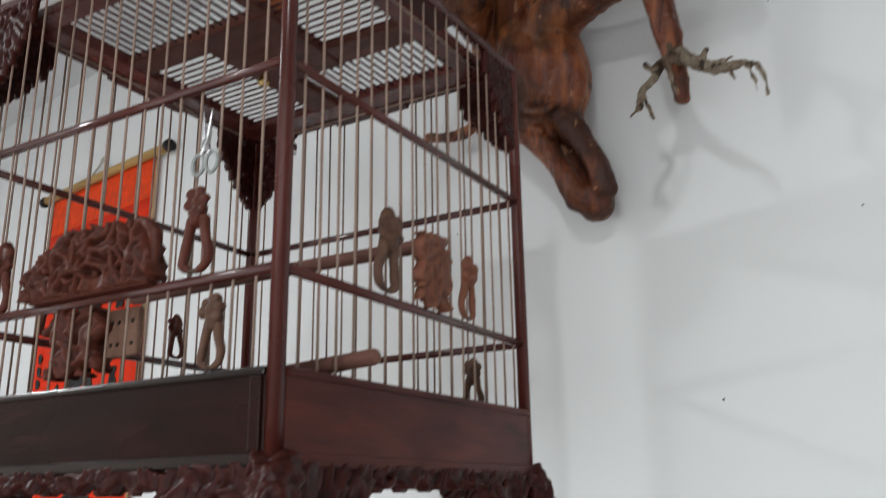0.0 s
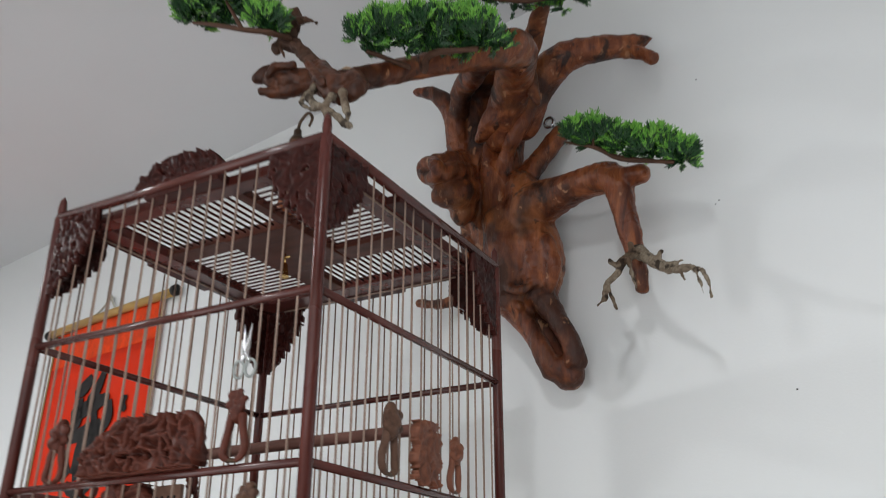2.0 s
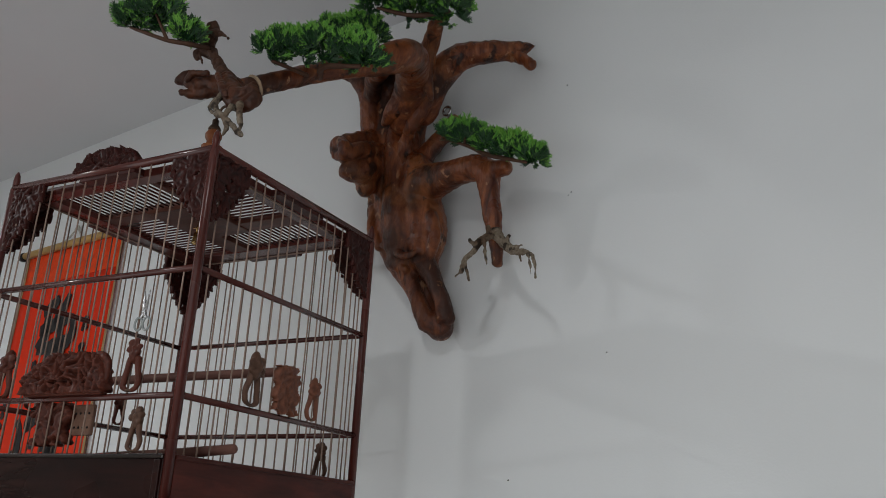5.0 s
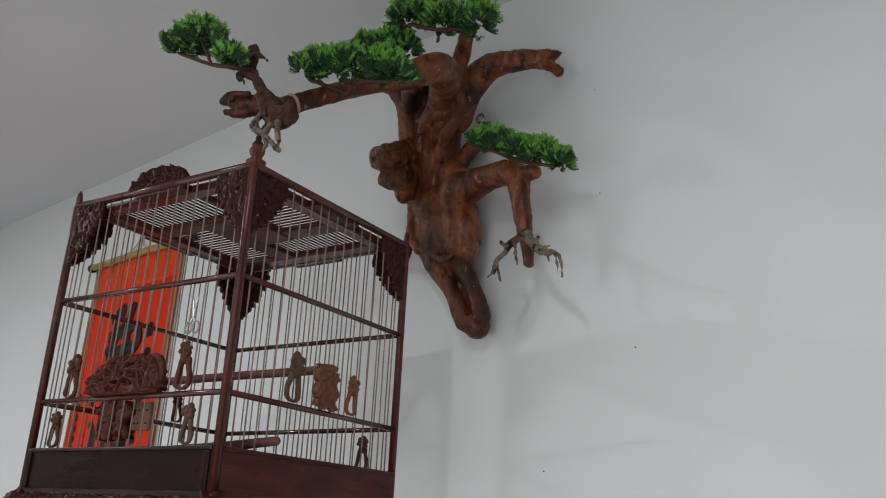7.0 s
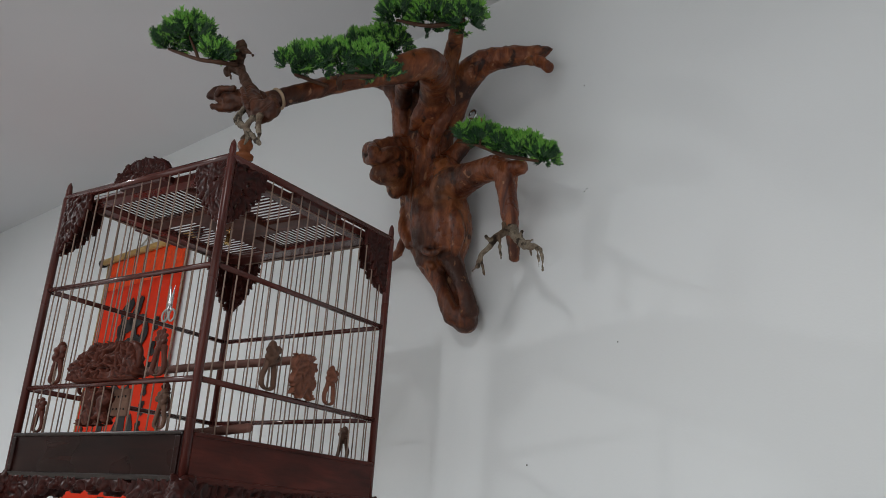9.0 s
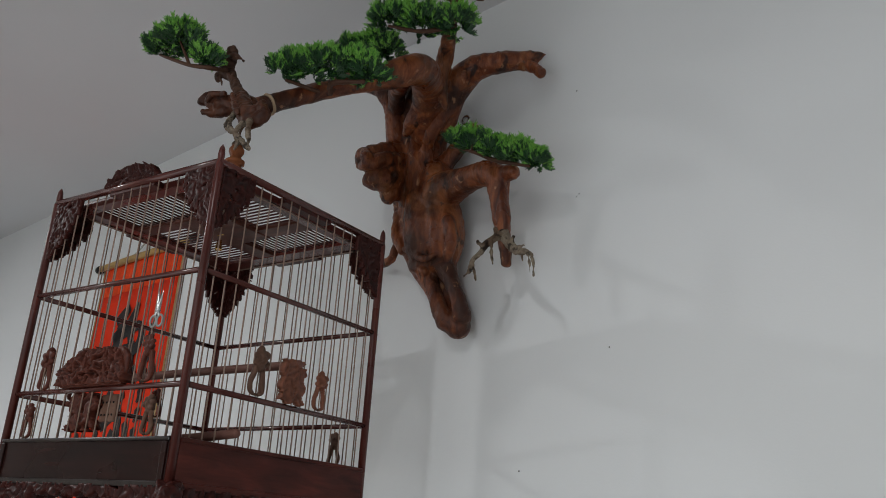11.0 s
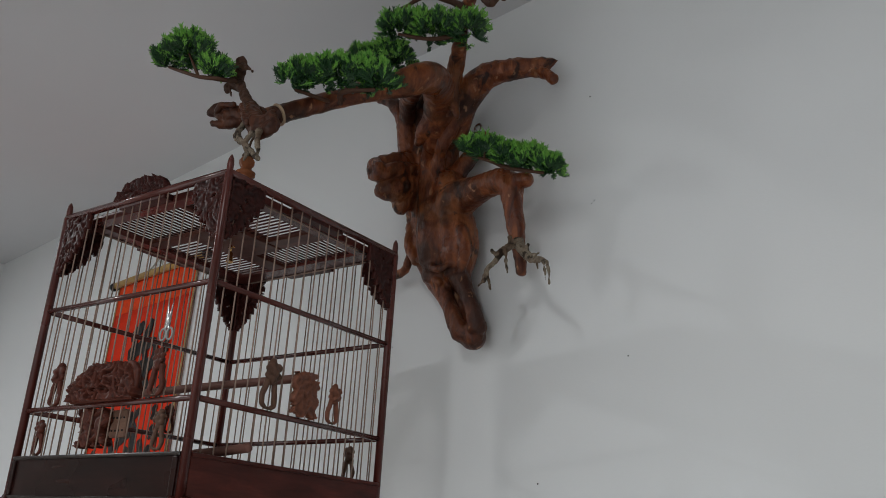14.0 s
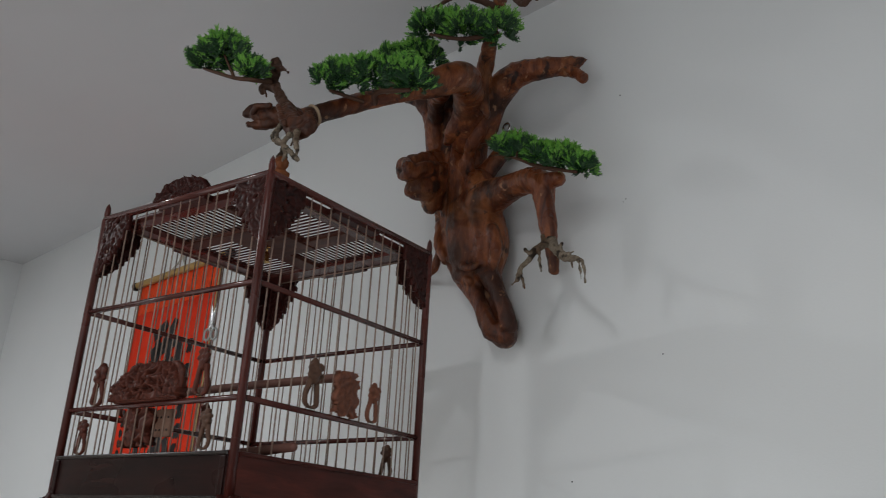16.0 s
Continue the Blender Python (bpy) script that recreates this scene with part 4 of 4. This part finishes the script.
# thick forward branch that curls out of the trunk and ends in a blunt open-mouthed head
bm = []
limb(bm, [(-0.130, 0.12, 2.350, 0.034), (-0.085, 0.16, 2.385, 0.034), (-0.025, 0.225, 2.390, 0.034), (0.018, 0.295, 2.362, 0.032), (0.010, 0.36, 2.318, 0.026), (-0.025, 0.41, 2.293, 0.021), (-0.047, 0.445, 2.271, 0.019), (-0.062, 0.495, 2.239, 0.018), (-0.074, 0.55, 2.203, 0.017), (-0.098, 0.588, 2.190, 0.016)])
part("branch", fused(bm, 0.0034, 0.0045, 7.0, 0.008, 0.0015, 0.12), M_DRIFT, tree, "thick forward driftwood branch")
bm = []
limb(bm, [(-0.076, 0.585, 2.186, 0.0185), (-0.102, 0.594, 2.190, 0.019), (-0.122, 0.606, 2.193, 0.0205), (-0.139, 0.616, 2.197, 0.016)])
limb(bm, [(-0.129, 0.606, 2.202, 0.016), (-0.147, 0.618, 2.207, 0.0135), (-0.158, 0.628, 2.201, 0.0085)])
limb(bm, [(-0.123, 0.606, 2.179, 0.013), (-0.139, 0.617, 2.176, 0.0085), (-0.151, 0.626, 2.178, 0.006)])
limb(bm, [(-0.100, 0.622, 2.199, 0.008), (-0.122, 0.632, 2.200, 0.0075), (-0.134, 0.634, 2.190, 0.006)])
part("branch_end", fused(bm, 0.0019, 0.0045, 9.0, 0.003, 0.0022, 0.45), M_KNOT, tree, "gnarled split end of the branch")
ring_at, ring_axis = Vector((-0.073, -0.548, 2.203)), Vector((-0.22, -0.80, -0.55)).normalized()
ring_a = ring_axis.orthogonal().normalized()
ring_b = ring_axis.cross(ring_a)
bm = bmesh.new()
tube(bm, [(*(ring_at + (ring_a * math.cos(a) + ring_b * math.sin(a)) * 0.0172), 0.0028) for a in (2 * math.pi * k / 18 for k in range(19))], 8, 1, 0.3, 2.0, False)
part("bark_ring", bm, M_RIM, tree, "pale worn rim of the bark")
# upper twigs at the top
bm = []
limb(bm, [(0.100, 0.263, 2.541, 0.009), (0.146, 0.283, 2.488, 0.008), (0.185, 0.303, 2.447, 0.007), (0.203, 0.303, 2.462, 0.008), (0.224, 0.313, 2.437, 0.008)], 10, 0.4, 24)
limb(bm, [(0.203, 0.303, 2.457, 0.007), (0.220, 0.303, 2.469, 0.005)], 8, 0.4, 25)
part("top_twig", fused(bm, 0.0025, 0.003, 10.0), M_TWIG, tree, "dark gnarled twig")
bm = []
limb(bm, [(0.087, 0.260, 2.505, 0.009), (0.042, 0.305, 2.529, 0.007), (0.018, 0.325, 2.527, 0.006), (0.000, 0.345, 2.504, 0.005), (-0.023, 0.355, 2.496, 0.005), (-0.051, 0.375, 2.478, 0.003)], 9, 0.3, 26)
limb(bm, [(0.032, 0.315, 2.528, 0.004), (0.026, 0.320, 2.543, 0.002)], 7, 0.2, 27)
part("top_twig", fused(bm, 0.0022, 0.002, 11.0), M_TWIG, tree)

# grey clawed roots tied to the arm
bm = []
limb(bm, [(0.111, 0.115, 2.063, 0.0095), (0.105, 0.135, 2.050, 0.0085), (0.095, 0.15, 2.035, 0.0072), (0.093, 0.16, 2.016, 0.006), (0.080, 0.165, 2.002, 0.005), (0.075, 0.17, 1.977, 0.0038)])
limb(bm, [(0.081, 0.168, 1.998, 0.0036), (0.088, 0.170, 1.975, 0.003), (0.093, 0.17, 1.959, 0.0026)])
limb(bm, [(0.077, 0.17, 1.981, 0.0036), (0.066, 0.172, 1.970, 0.0028)])
limb(bm, [(0.107, 0.15, 2.036, 0.0048), (0.113, 0.153, 2.012, 0.003), (0.118, 0.155, 1.990, 0.0022)])
limb(bm, [(0.107, 0.135, 2.052, 0.005), (0.107, 0.14, 2.066, 0.0036)])
limb(bm, [(0.093, 0.155, 2.026, 0.005), (0.083, 0.158, 2.037, 0.0044)])
limb(bm, [(0.107, 0.115, 2.062, 0.0105), (0.138, 0.135, 2.032, 0.0085), (0.171, 0.15, 2.007, 0.0075), (0.201, 0.165, 1.996, 0.0056), (0.222, 0.175, 1.984, 0.0045), (0.232, 0.18, 1.960, 0.0036), (0.233, 0.18, 1.942, 0.002)])
limb(bm, [(0.211, 0.17, 1.990, 0.0036), (0.218, 0.173, 1.970, 0.003), (0.221, 0.175, 1.952, 0.0022)])
limb(bm, [(0.182, 0.155, 2.003, 0.004), (0.192, 0.16, 1.982, 0.0026)])
limb(bm, [(0.168, 0.15, 2.014, 0.0046), (0.189, 0.155, 2.013, 0.003)])
limb(bm, [(0.144, 0.14, 2.026, 0.0056), (0.155, 0.145, 2.038, 0.0036)])
part("clawed_root", fused(bm, 0.0015, 0.0028, 12.0, 0.003, 0.0006, 0.8), M_ROOT, tree, "grey weathered root shaped like a claw")

# upright gnarled twig on the forward branch, and the brown root that grips the branch
bm = []
limb(bm, [(-0.069, 0.605, 2.189, 0.0105), (-0.094, 0.604, 2.219, 0.010), (-0.117, 0.603, 2.245, 0.010), (-0.138, 0.602, 2.267, 0.0115), (-0.136, 0.602, 2.286, 0.0125), (-0.125, 0.605, 2.299, 0.0095), (-0.134, 0.605, 2.306, 0.006)])
limb(bm, [(-0.122, 0.605, 2.289, 0.008), (-0.090, 0.61, 2.272, 0.0048), (-0.074, 0.61, 2.258, 0.0022)])
limb(bm, [(-0.133, 0.602, 2.258, 0.010), (-0.149, 0.61, 2.260, 0.008), (-0.148, 0.612, 2.247, 0.004)])
limb(bm, [(-0.140, 0.612, 2.251, 0.0028), (-0.130, 0.612, 2.230, 0.002)])
part("upright_twig", fused(bm, 0.0019, 0.005, 14.0, 0.004, 0.0, 0.6), M_TWIG, tree, "gnarled brown upright twig")
bm = []
limb(bm, [(-0.080, 0.602, 2.204, 0.011), (-0.059, 0.607, 2.176, 0.0165), (-0.031, 0.612, 2.144, 0.018), (-0.012, 0.608, 2.144, 0.016), (-0.010, 0.600, 2.162, 0.010)])
limb(bm, [(-0.050, 0.612, 2.150, 0.0135), (-0.016, 0.612, 2.123, 0.0125), (0.002, 0.603, 2.132, 0.0135), (-0.003, 0.598, 2.152, 0.009)])
limb(bm, [(-0.070, 0.622, 2.188, 0.006), (-0.048, 0.628, 2.160, 0.0075), (-0.030, 0.630, 2.135, 0.006)])
part("gripping_root", fused(bm, 0.0019, 0.0045, 16.0, 0.003, 0.0030, 0.45), M_KNOT, tree, "glossy brown root gripping the branch")
bm = []
limb(bm, [(-0.054, 0.622, 2.146, 0.0056), (-0.055, 0.63, 2.128, 0.0048), (-0.029, 0.635, 2.102, 0.0044), (-0.002, 0.635, 2.081, 0.0042), (0.011, 0.63, 2.066, 0.0042), (0.023, 0.63, 2.057, 0.0028)])
limb(bm, [(-0.018, 0.625, 2.117, 0.0055), (-0.017, 0.635, 2.097, 0.0048), (-0.016, 0.63, 2.081, 0.0042), (-0.023, 0.63, 2.071, 0.0028)])
limb(bm, [(-0.004, 0.622, 2.117, 0.0058), (0.008, 0.63, 2.094, 0.0048), (0.015, 0.63, 2.074, 0.0038), (0.008, 0.63, 2.067, 0.0026)])
limb(bm, [(-0.077, 0.615, 2.150, 0.0036), (-0.073, 0.625, 2.130, 0.003), (-0.047, 0.63, 2.108, 0.003), (-0.028, 0.634, 2.100, 0.003)])
part("clutching_root", fused(bm, 0.0015, 0.0022, 15.0, 0.003, 0.0007, 0.8), M_ROOT, tree, "grey tangled root tips hanging under the branch")

# steel screw eye
bm = bmesh.new()
tube(bm, [(-0.073 + 0.0095 * math.cos(a), -0.050, 2.386 + 0.0095 * math.sin(a), 0.0032) for a in (2 * math.pi * k / 16 for k in range(17))], 8, 1)
rod(bm, (-0.067, -0.050, 2.378), (-0.055, -0.048, 2.362), 0.0024, 8)
part("screw_eye", bm, M_STEEL, tree, "shiny steel screw eye")


# needle pads
def sprig(bm, base, d, size, rng, inner):
    """A forked flat spray of blunt needles."""
    d = d.normalized()
    side = d.cross(Vector((rng.uniform(-1, 1), rng.uniform(-1, 1), rng.uniform(-1, 1)))).normalized()

    def needle(a, b, r, tip):
        ax = (b - a)
        o = ax.orthogonal().normalized() * r
        p = ax.normalized().cross(o)
        ring = [bm.verts.new(a + o), bm.verts.new(a - o * 0.5 + p * 0.87), bm.verts.new(a - o * 0.5 - p * 0.87)]
        mid = a + ax * 0.72
        ring2 = [bm.verts.new(mid + o * 0.9), bm.verts.new(mid - o * 0.45 + p * 0.78), bm.verts.new(mid - o * 0.45 - p * 0.78)]
        end = bm.verts.new(b)
        for i in range(3):
            j = (i + 1) % 3
            f = bm.faces.new((ring[i], ring[j], ring2[j], ring2[i]))
            f.material_index = tip
            f = bm.faces.new((ring2[i], ring2[j], end))
            f.material_index = tip

    r = size * 0.052
    up = d.cross(side)
    # index 0 colours inner sprigs and needles near the stem as shaded
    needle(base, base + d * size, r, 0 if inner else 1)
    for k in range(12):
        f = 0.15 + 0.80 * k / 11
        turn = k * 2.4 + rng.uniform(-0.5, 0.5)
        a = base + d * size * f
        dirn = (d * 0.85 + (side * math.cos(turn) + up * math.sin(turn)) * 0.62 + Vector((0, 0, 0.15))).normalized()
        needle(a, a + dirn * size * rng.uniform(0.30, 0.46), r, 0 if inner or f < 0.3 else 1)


def pad(lumps, count, size, seed, label, twig, move=(0, 0, 0)):
    """A cushion of sprigs over several flattened lumps (along, out, up, half width, half depth, half height)."""
    rng = random.Random(seed)
    bm = bmesh.new()
    total = sum(l[3] * l[4] for l in lumps)
    for u, dd, z, a, b, c in lumps:
        u, dd, z = u + move[0], dd + move[1], z + move[2] - 0.010
        a, b, c = a + 0.004, b + 0.004, c + 0.002
        n = int(count * 4.2 * a * b / total)
        for k in range(max(4, n // 8)):
            th, ph = rng.uniform(0, 2 * math.pi), math.asin(rng.uniform(-0.40, 1.0))
            o = Vector((math.cos(th) * math.cos(ph), math.sin(th) * math.cos(ph), math.sin(ph)))
            rad = rng.uniform(0.45, 1.0)
            p = Vector((u + o.x * a * rad, -dd + o.y * b * rad, z + o.z * c * rad))
            # tufts low or deep in the cushion mostly take the painted shade green
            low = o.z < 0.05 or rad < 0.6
            # one tuft: sprigs that radiate from a point
            for q in range(8):
                r3 = Vector((rng.gauss(0, 1), rng.gauss(0, 1), rng.gauss(0, 1))).normalized()
                dirn = Vector((o.x * 0.6, o.y * 0.6, o.z * 0.5 + 0.80)) + r3 * 0.60
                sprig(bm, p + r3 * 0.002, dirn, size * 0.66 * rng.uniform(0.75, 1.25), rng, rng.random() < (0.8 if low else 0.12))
    me = bpy.data.meshes.new("needle_pad")
    bm.to_mesh(me)
    bm.free()
    ob = part("needle_pad", me, [M_LEAF_SHADE, M_LEAF_OUT], tree, label)
    bm = bmesh.new()
    for rows in twig:
        limb(bm, rows, 7, 0.3, seed, 4)
    part("twig", bm, M_TWIG, ob, "thin dark stem under the needles")
    return ob


pad([(0.080, 0.218, 2.226, 0.010, 0.022, 0.014), (0.102, 0.204, 2.224, 0.022, 0.026, 0.022), (0.138, 0.182, 2.209, 0.020, 0.026, 0.018), (0.172, 0.164, 2.197, 0.024, 0.028, 0.022), (0.203, 0.148, 2.183, 0.012, 0.024, 0.016)], 330, 0.024, 1, "bright green artificial needle pad",
    [[(0.060, 0.225, 2.214, 0.002), (0.095, 0.20, 2.203, 0.003), (0.115, 0.16, 2.196, 0.0045), (0.190, 0.15, 2.168, 0.003)], [(0.09, 0.20, 2.205, 0.0025), (0.10, 0.21, 2.235, 0.002)]])
pad([(-0.080, 0.255, 2.570, 0.038, 0.034, 0.024), (-0.020, 0.225, 2.556, 0.045, 0.036, 0.026), (0.040, 0.195, 2.545, 0.038, 0.034, 0.026)], 300, 0.025, 2, "green artificial needle pad near the top",
    [[(0.097, 0.277, 2.437, 0.005), (0.047, 0.317, 2.424, 0.004), (-0.008, 0.352, 2.440, 0.003)]], (0.079, 0.097, -0.113))
pad([(-0.052, 0.54, 2.272, 0.013, 0.028, 0.016), (-0.020, 0.525, 2.276, 0.024, 0.032, 0.022), (0.018, 0.505, 2.275, 0.030, 0.034, 0.028), (0.058, 0.47, 2.270, 0.028, 0.034, 0.026), (0.088, 0.458, 2.260, 0.013, 0.028, 0.020)], 380, 0.024, 3, "large bright green artificial needle pad",
    [[(-0.020, 0.46, 2.246, 0.005), (0.010, 0.48, 2.248, 0.005), (0.070, 0.46, 2.240, 0.004)], [(-0.030, 0.48, 2.245, 0.004), (-0.060, 0.53, 2.255, 0.003)]])
pad([(-0.120, 0.365, 2.448, 0.036, 0.032, 0.022), (-0.070, 0.35, 2.452, 0.038, 0.032, 0.022), (-0.045, 0.345, 2.435, 0.024, 0.028, 0.020)], 240, 0.025, 4, "dark green artificial needle pad behind",
    [[(-0.070, 0.200, 2.420, 0.005), (-0.105, 0.270, 2.425, 0.004), (-0.151, 0.300, 2.450, 0.003)]], (-0.041, -0.060, 0.022))
pad([(-0.246, 0.680, 2.320, 0.020, 0.026, 0.018), (-0.205, 0.682, 2.318, 0.016, 0.026, 0.026), (-0.170, 0.680, 2.312, 0.020, 0.026, 0.028), (-0.138, 0.650, 2.272, 0.012, 0.022, 0.013)], 280, 0.024, 5, "green artificial needle pad on the upright twig",
    [[(-0.123, 0.612, 2.257, 0.0045), (-0.125, 0.645, 2.247, 0.004), (-0.150, 0.668, 2.250, 0.0035), (-0.205, 0.68, 2.278, 0.003), (-0.245, 0.68, 2.300, 0.002)], [(-0.150, 0.668, 2.250, 0.003), (-0.175, 0.68, 2.300, 0.002)]], (0.012, 0, -0.003))

# ---- the hanging scroll ----
SU0, SU1, SZ1, SZ0 = -1.828, -1.290, 2.340, 1.10
scroll = thing("hanging_scroll", "red hanging scroll with black brush writing on bamboo rods", "scroll", m=WALL)


def sheet(u0, u1, z0, z1, d, name, mat_, label="", wave=0.003):
    bm = bmesh.new()
    nu, nz = 14, 30
    g = {}
    for i in range(nu + 1):
        for j in range(nz + 1):
            u, z = u0 + (u1 - u0) * i / nu, z0 + (z1 - z0) * j / nz
            w = wave * (math.sin(z * 5.0) * 0.6 + noise.noise(Vector((u * 3, 0, z * 3))))
            for s in (0, 1):
                g[i, j, s] = bm.verts.new((u, -(d + w) - (0.0012 if s else 0), z))
    for i in range(nu):
        for j in range(nz):
            for s in (0, 1):
                bm.faces.new([g[q[0], q[1], s] for q in ((i, j), (i + 1, j), (i + 1, j + 1), (i, j + 1))])
    for i in range(nu):
        for j in (0, nz):
            bm.faces.new((g[i, j, 0], g[i + 1, j, 0], g[i + 1, j, 1], g[i, j, 1]))
    for j in range(nz):
        for i in (0, nu):
            bm.faces.new((g[i, j, 0], g[i, j + 1, 0], g[i, j + 1, 1], g[i, j, 1]))
    return part(name, bm, mat_, scroll, label)


sheet(SU0, SU1, SZ0, 2.236, 0.009, "paper", M_CLOTH_RED, "plain red paper field")
sheet(SU0, SU1, 2.2365, SZ1, 0.0092, "top_band", M_CLOTH_BAND, "red patterned silk border")
sheet(SU0 - 0.004, SU0 + 0.004, SZ0, SZ1, 0.0108, "edging", M_EDGE, "narrow gold edging")
sheet(SU1 - 0.004, SU1 + 0.006, SZ0, SZ1, 0.0108, "edging", M_EDGE)
for z, r in ((2.348, 0.0115), (1.095, 0.014)):
    bm = bmesh.new()
    tube(bm, [(-1.842, -0.018, z, r), (-1.56, -0.018, z, r * 1.03), (-1.235, -0.018, z - 0.004, r)], 14, 5, closed_round=False)
    rd = part("rod", bm, M_CANE, scroll, "yellow bamboo rod")
    for u in (-1.862, -1.238):
        bm = lathe([(r * 0.9, 0), (r * 1.3, 0.003), (r * 1.35, 0.016), (r * 1.0, 0.022)], 16)
        bm.transform(Matrix.Translation((u, -0.018, z - 0.002)) @ Matrix.Rotation(radians(90), 4, "Y"))
        part("cap", bm, M_BLACK, rd, "black rod cap")
bm = bmesh.new()
tube(bm, [(-1.64, -0.014, 2.358, 0.0022), (-1.60, -0.010, 2.375, 0.0025), (-1.565, -0.006, 2.400, 0.003), (-1.53, -0.010, 2.372, 0.0025), (-1.50, -0.014, 2.357, 0.0022)], 8, 4, 0.3, 3)
tube(bm, [(-1.575, -0.008, 2.398, 0.003), (-1.558, -0.008, 2.408, 0.004), (-1.550, -0.008, 2.392, 0.003)], 8, 3, 0.3, 5)
part("cord", bm, M_CORD, scroll, "knotted pale hanging cord")


def stroke(rows):
    """A flat brush stroke of (along, up, half width)."""
    bm = bmesh.new()
    pts = spline(rows, 5)
    last = None
    for i, p in enumerate(pts):
        q = pts[min(i + 1, len(pts) - 1)] - pts[max(i - 1, 0)]
        n = np.array([-q[1], q[0]]) / (np.hypot(q[0], q[1]) + 1e-9)
        w = p[2] * 1.9 * (1 + 0.25 * noise.noise(Vector((p[0] * 60, p[1] * 60, 0))))
        front = [bm.verts.new((p[0] + s * n[0] * w, -0.0142, p[1] + s * n[1] * w)) for s in (-1, 1)]
        back = [bm.verts.new((p[0] + s * n[0] * w, -0.0128, p[1] + s * n[1] * w)) for s in (-1, 1)]
        ring = [front[0], front[1], back[1], back[0]]
        if last:
            for k in range(4):
                bm.faces.new((last[k], last[(k + 1) % 4], ring[(k + 1) % 4], ring[k]))
        else:
            bm.faces.new(ring)
        last = ring
    bm.faces.new(last)
    part("brush_stroke", bm, M_INK, scroll, smooth=False)


# first large sign
stroke([(-1.573, 2.174, 0.0078), (-1.602, 2.153, 0.0116), (-1.649, 2.133, 0.0082)])
stroke([(-1.517, 2.181, 0.0058), (-1.534, 2.145, 0.0097), (-1.557, 2.113, 0.0116), (-1.571, 2.092, 0.0078)])
stroke([(-1.652, 2.076, 0.0097), (-1.581, 2.089, 0.0126), (-1.515, 2.100, 0.0107), (-1.474, 2.104, 0.0058)])
stroke([(-1.621, 2.121, 0.0087), (-1.616, 2.067, 0.0126), (-1.651, 2.020, 0.0082)])
stroke([(-1.648, 2.016, 0.0078), (-1.580, 2.022, 0.0116), (-1.497, 2.036, 0.0087)])
stroke([(-1.472, 2.096, 0.0068), (-1.465, 2.049, 0.0107), (-1.501, 2.014, 0.0092)])
stroke([(-1.575, 2.008, 0.0107), (-1.579, 1.971, 0.0107), (-1.591, 1.917, 0.0082)])
stroke([(-1.651, 1.984, 0.0048), (-1.638, 1.946, 0.0078), (-1.619, 1.915, 0.0087)])
stroke([(-1.590, 1.913, 0.0087), (-1.537, 1.926, 0.0087), (-1.495, 1.952, 0.0053)])
stroke([(-1.501, 2.016, 0.0097), (-1.507, 1.979, 0.0107), (-1.447, 1.916, 0.0087)])
stroke([(-1.532, 2.021, 0.0078), (-1.536, 1.996, 0.0097), (-1.562, 1.975, 0.0058)])
stroke([(-1.539, 2.077, 0.0073), (-1.522, 2.032, 0.0078)])
# second large sign
stroke([(-1.618, 1.889, 0.0068), (-1.585, 1.875, 0.0087), (-1.546, 1.862, 0.0073), (-1.500, 1.881, 0.0068)])
stroke([(-1.559, 1.875, 0.0087), (-1.517, 1.816, 0.0116), (-1.508, 1.762, 0.0107), (-1.504, 1.711, 0.0097)])
stroke([(-1.570, 1.841, 0.0087), (-1.606, 1.807, 0.0107), (-1.618, 1.776, 0.0068)])
stroke([(-1.676, 1.806, 0.0078), (-1.648, 1.769, 0.0078), (-1.645, 1.717, 0.0087)])
stroke([(-1.618, 1.776, 0.0058), (-1.567, 1.805, 0.0078), (-1.523, 1.816, 0.0068)])
stroke([(-1.467, 1.793, 0.0078), (-1.451, 1.753, 0.0097), (-1.456, 1.709, 0.0087)])
stroke([(-1.538, 1.772, 0.0068), (-1.552, 1.741, 0.0087), (-1.583, 1.727, 0.0048)])
# the lower end of the second sign and the third, mostly behind the cage
stroke([(-1.470, 1.735, 0.016), (-1.450, 1.680, 0.015), (-1.420, 1.620, 0.010)])
stroke([(-1.655, 1.720, 0.013), (-1.650, 1.670, 0.012), (-1.665, 1.615, 0.008)])
stroke([(-1.450, 1.720, 0.010), (-1.495, 1.655, 0.012), (-1.550, 1.600, 0.007)])
stroke([(-1.640, 1.500, 0.012), (-1.550, 1.515, 0.015), (-1.450, 1.520, 0.010)])
stroke([(-1.550, 1.550, 0.010), (-1.555, 1.460, 0.017), (-1.620, 1.360, 0.009)])
stroke([(-1.545, 1.470, 0.014), (-1.480, 1.400, 0.015), (-1.440, 1.360, 0.008)])
# columns of small signs beside them
for z in (2.075, 1.995, 1.930, 1.870, 1.810, 1.750):
    u = -1.400 + random.uniform(-0.004, 0.004)
    stroke([(u - 0.014, z + 0.010, 0.003), (u, z + 0.014, 0.005), (u + 0.016, z + 0.018, 0.003)])
    stroke([(u + 0.004, z + 0.024, 0.004), (u, z, 0.005), (u - 0.010, z - 0.020, 0.003)])
    stroke([(u - 0.010, z - 0.006, 0.003), (u + 0.006, z - 0.008, 0.005), (u + 0.014, z - 0.018, 0.004)])
for u, z0, z1, n in ((-1.778, 1.60, 1.90, 9),):
    for k in range(n):
        z = z1 + (z0 - z1) * k / n
        h = (z1 - z0) / n * 0.6
        stroke([(u - 0.006, z, 0.003), (u + 0.004, z - h * 0.5, 0.005), (u - 0.003, z - h, 0.003)])
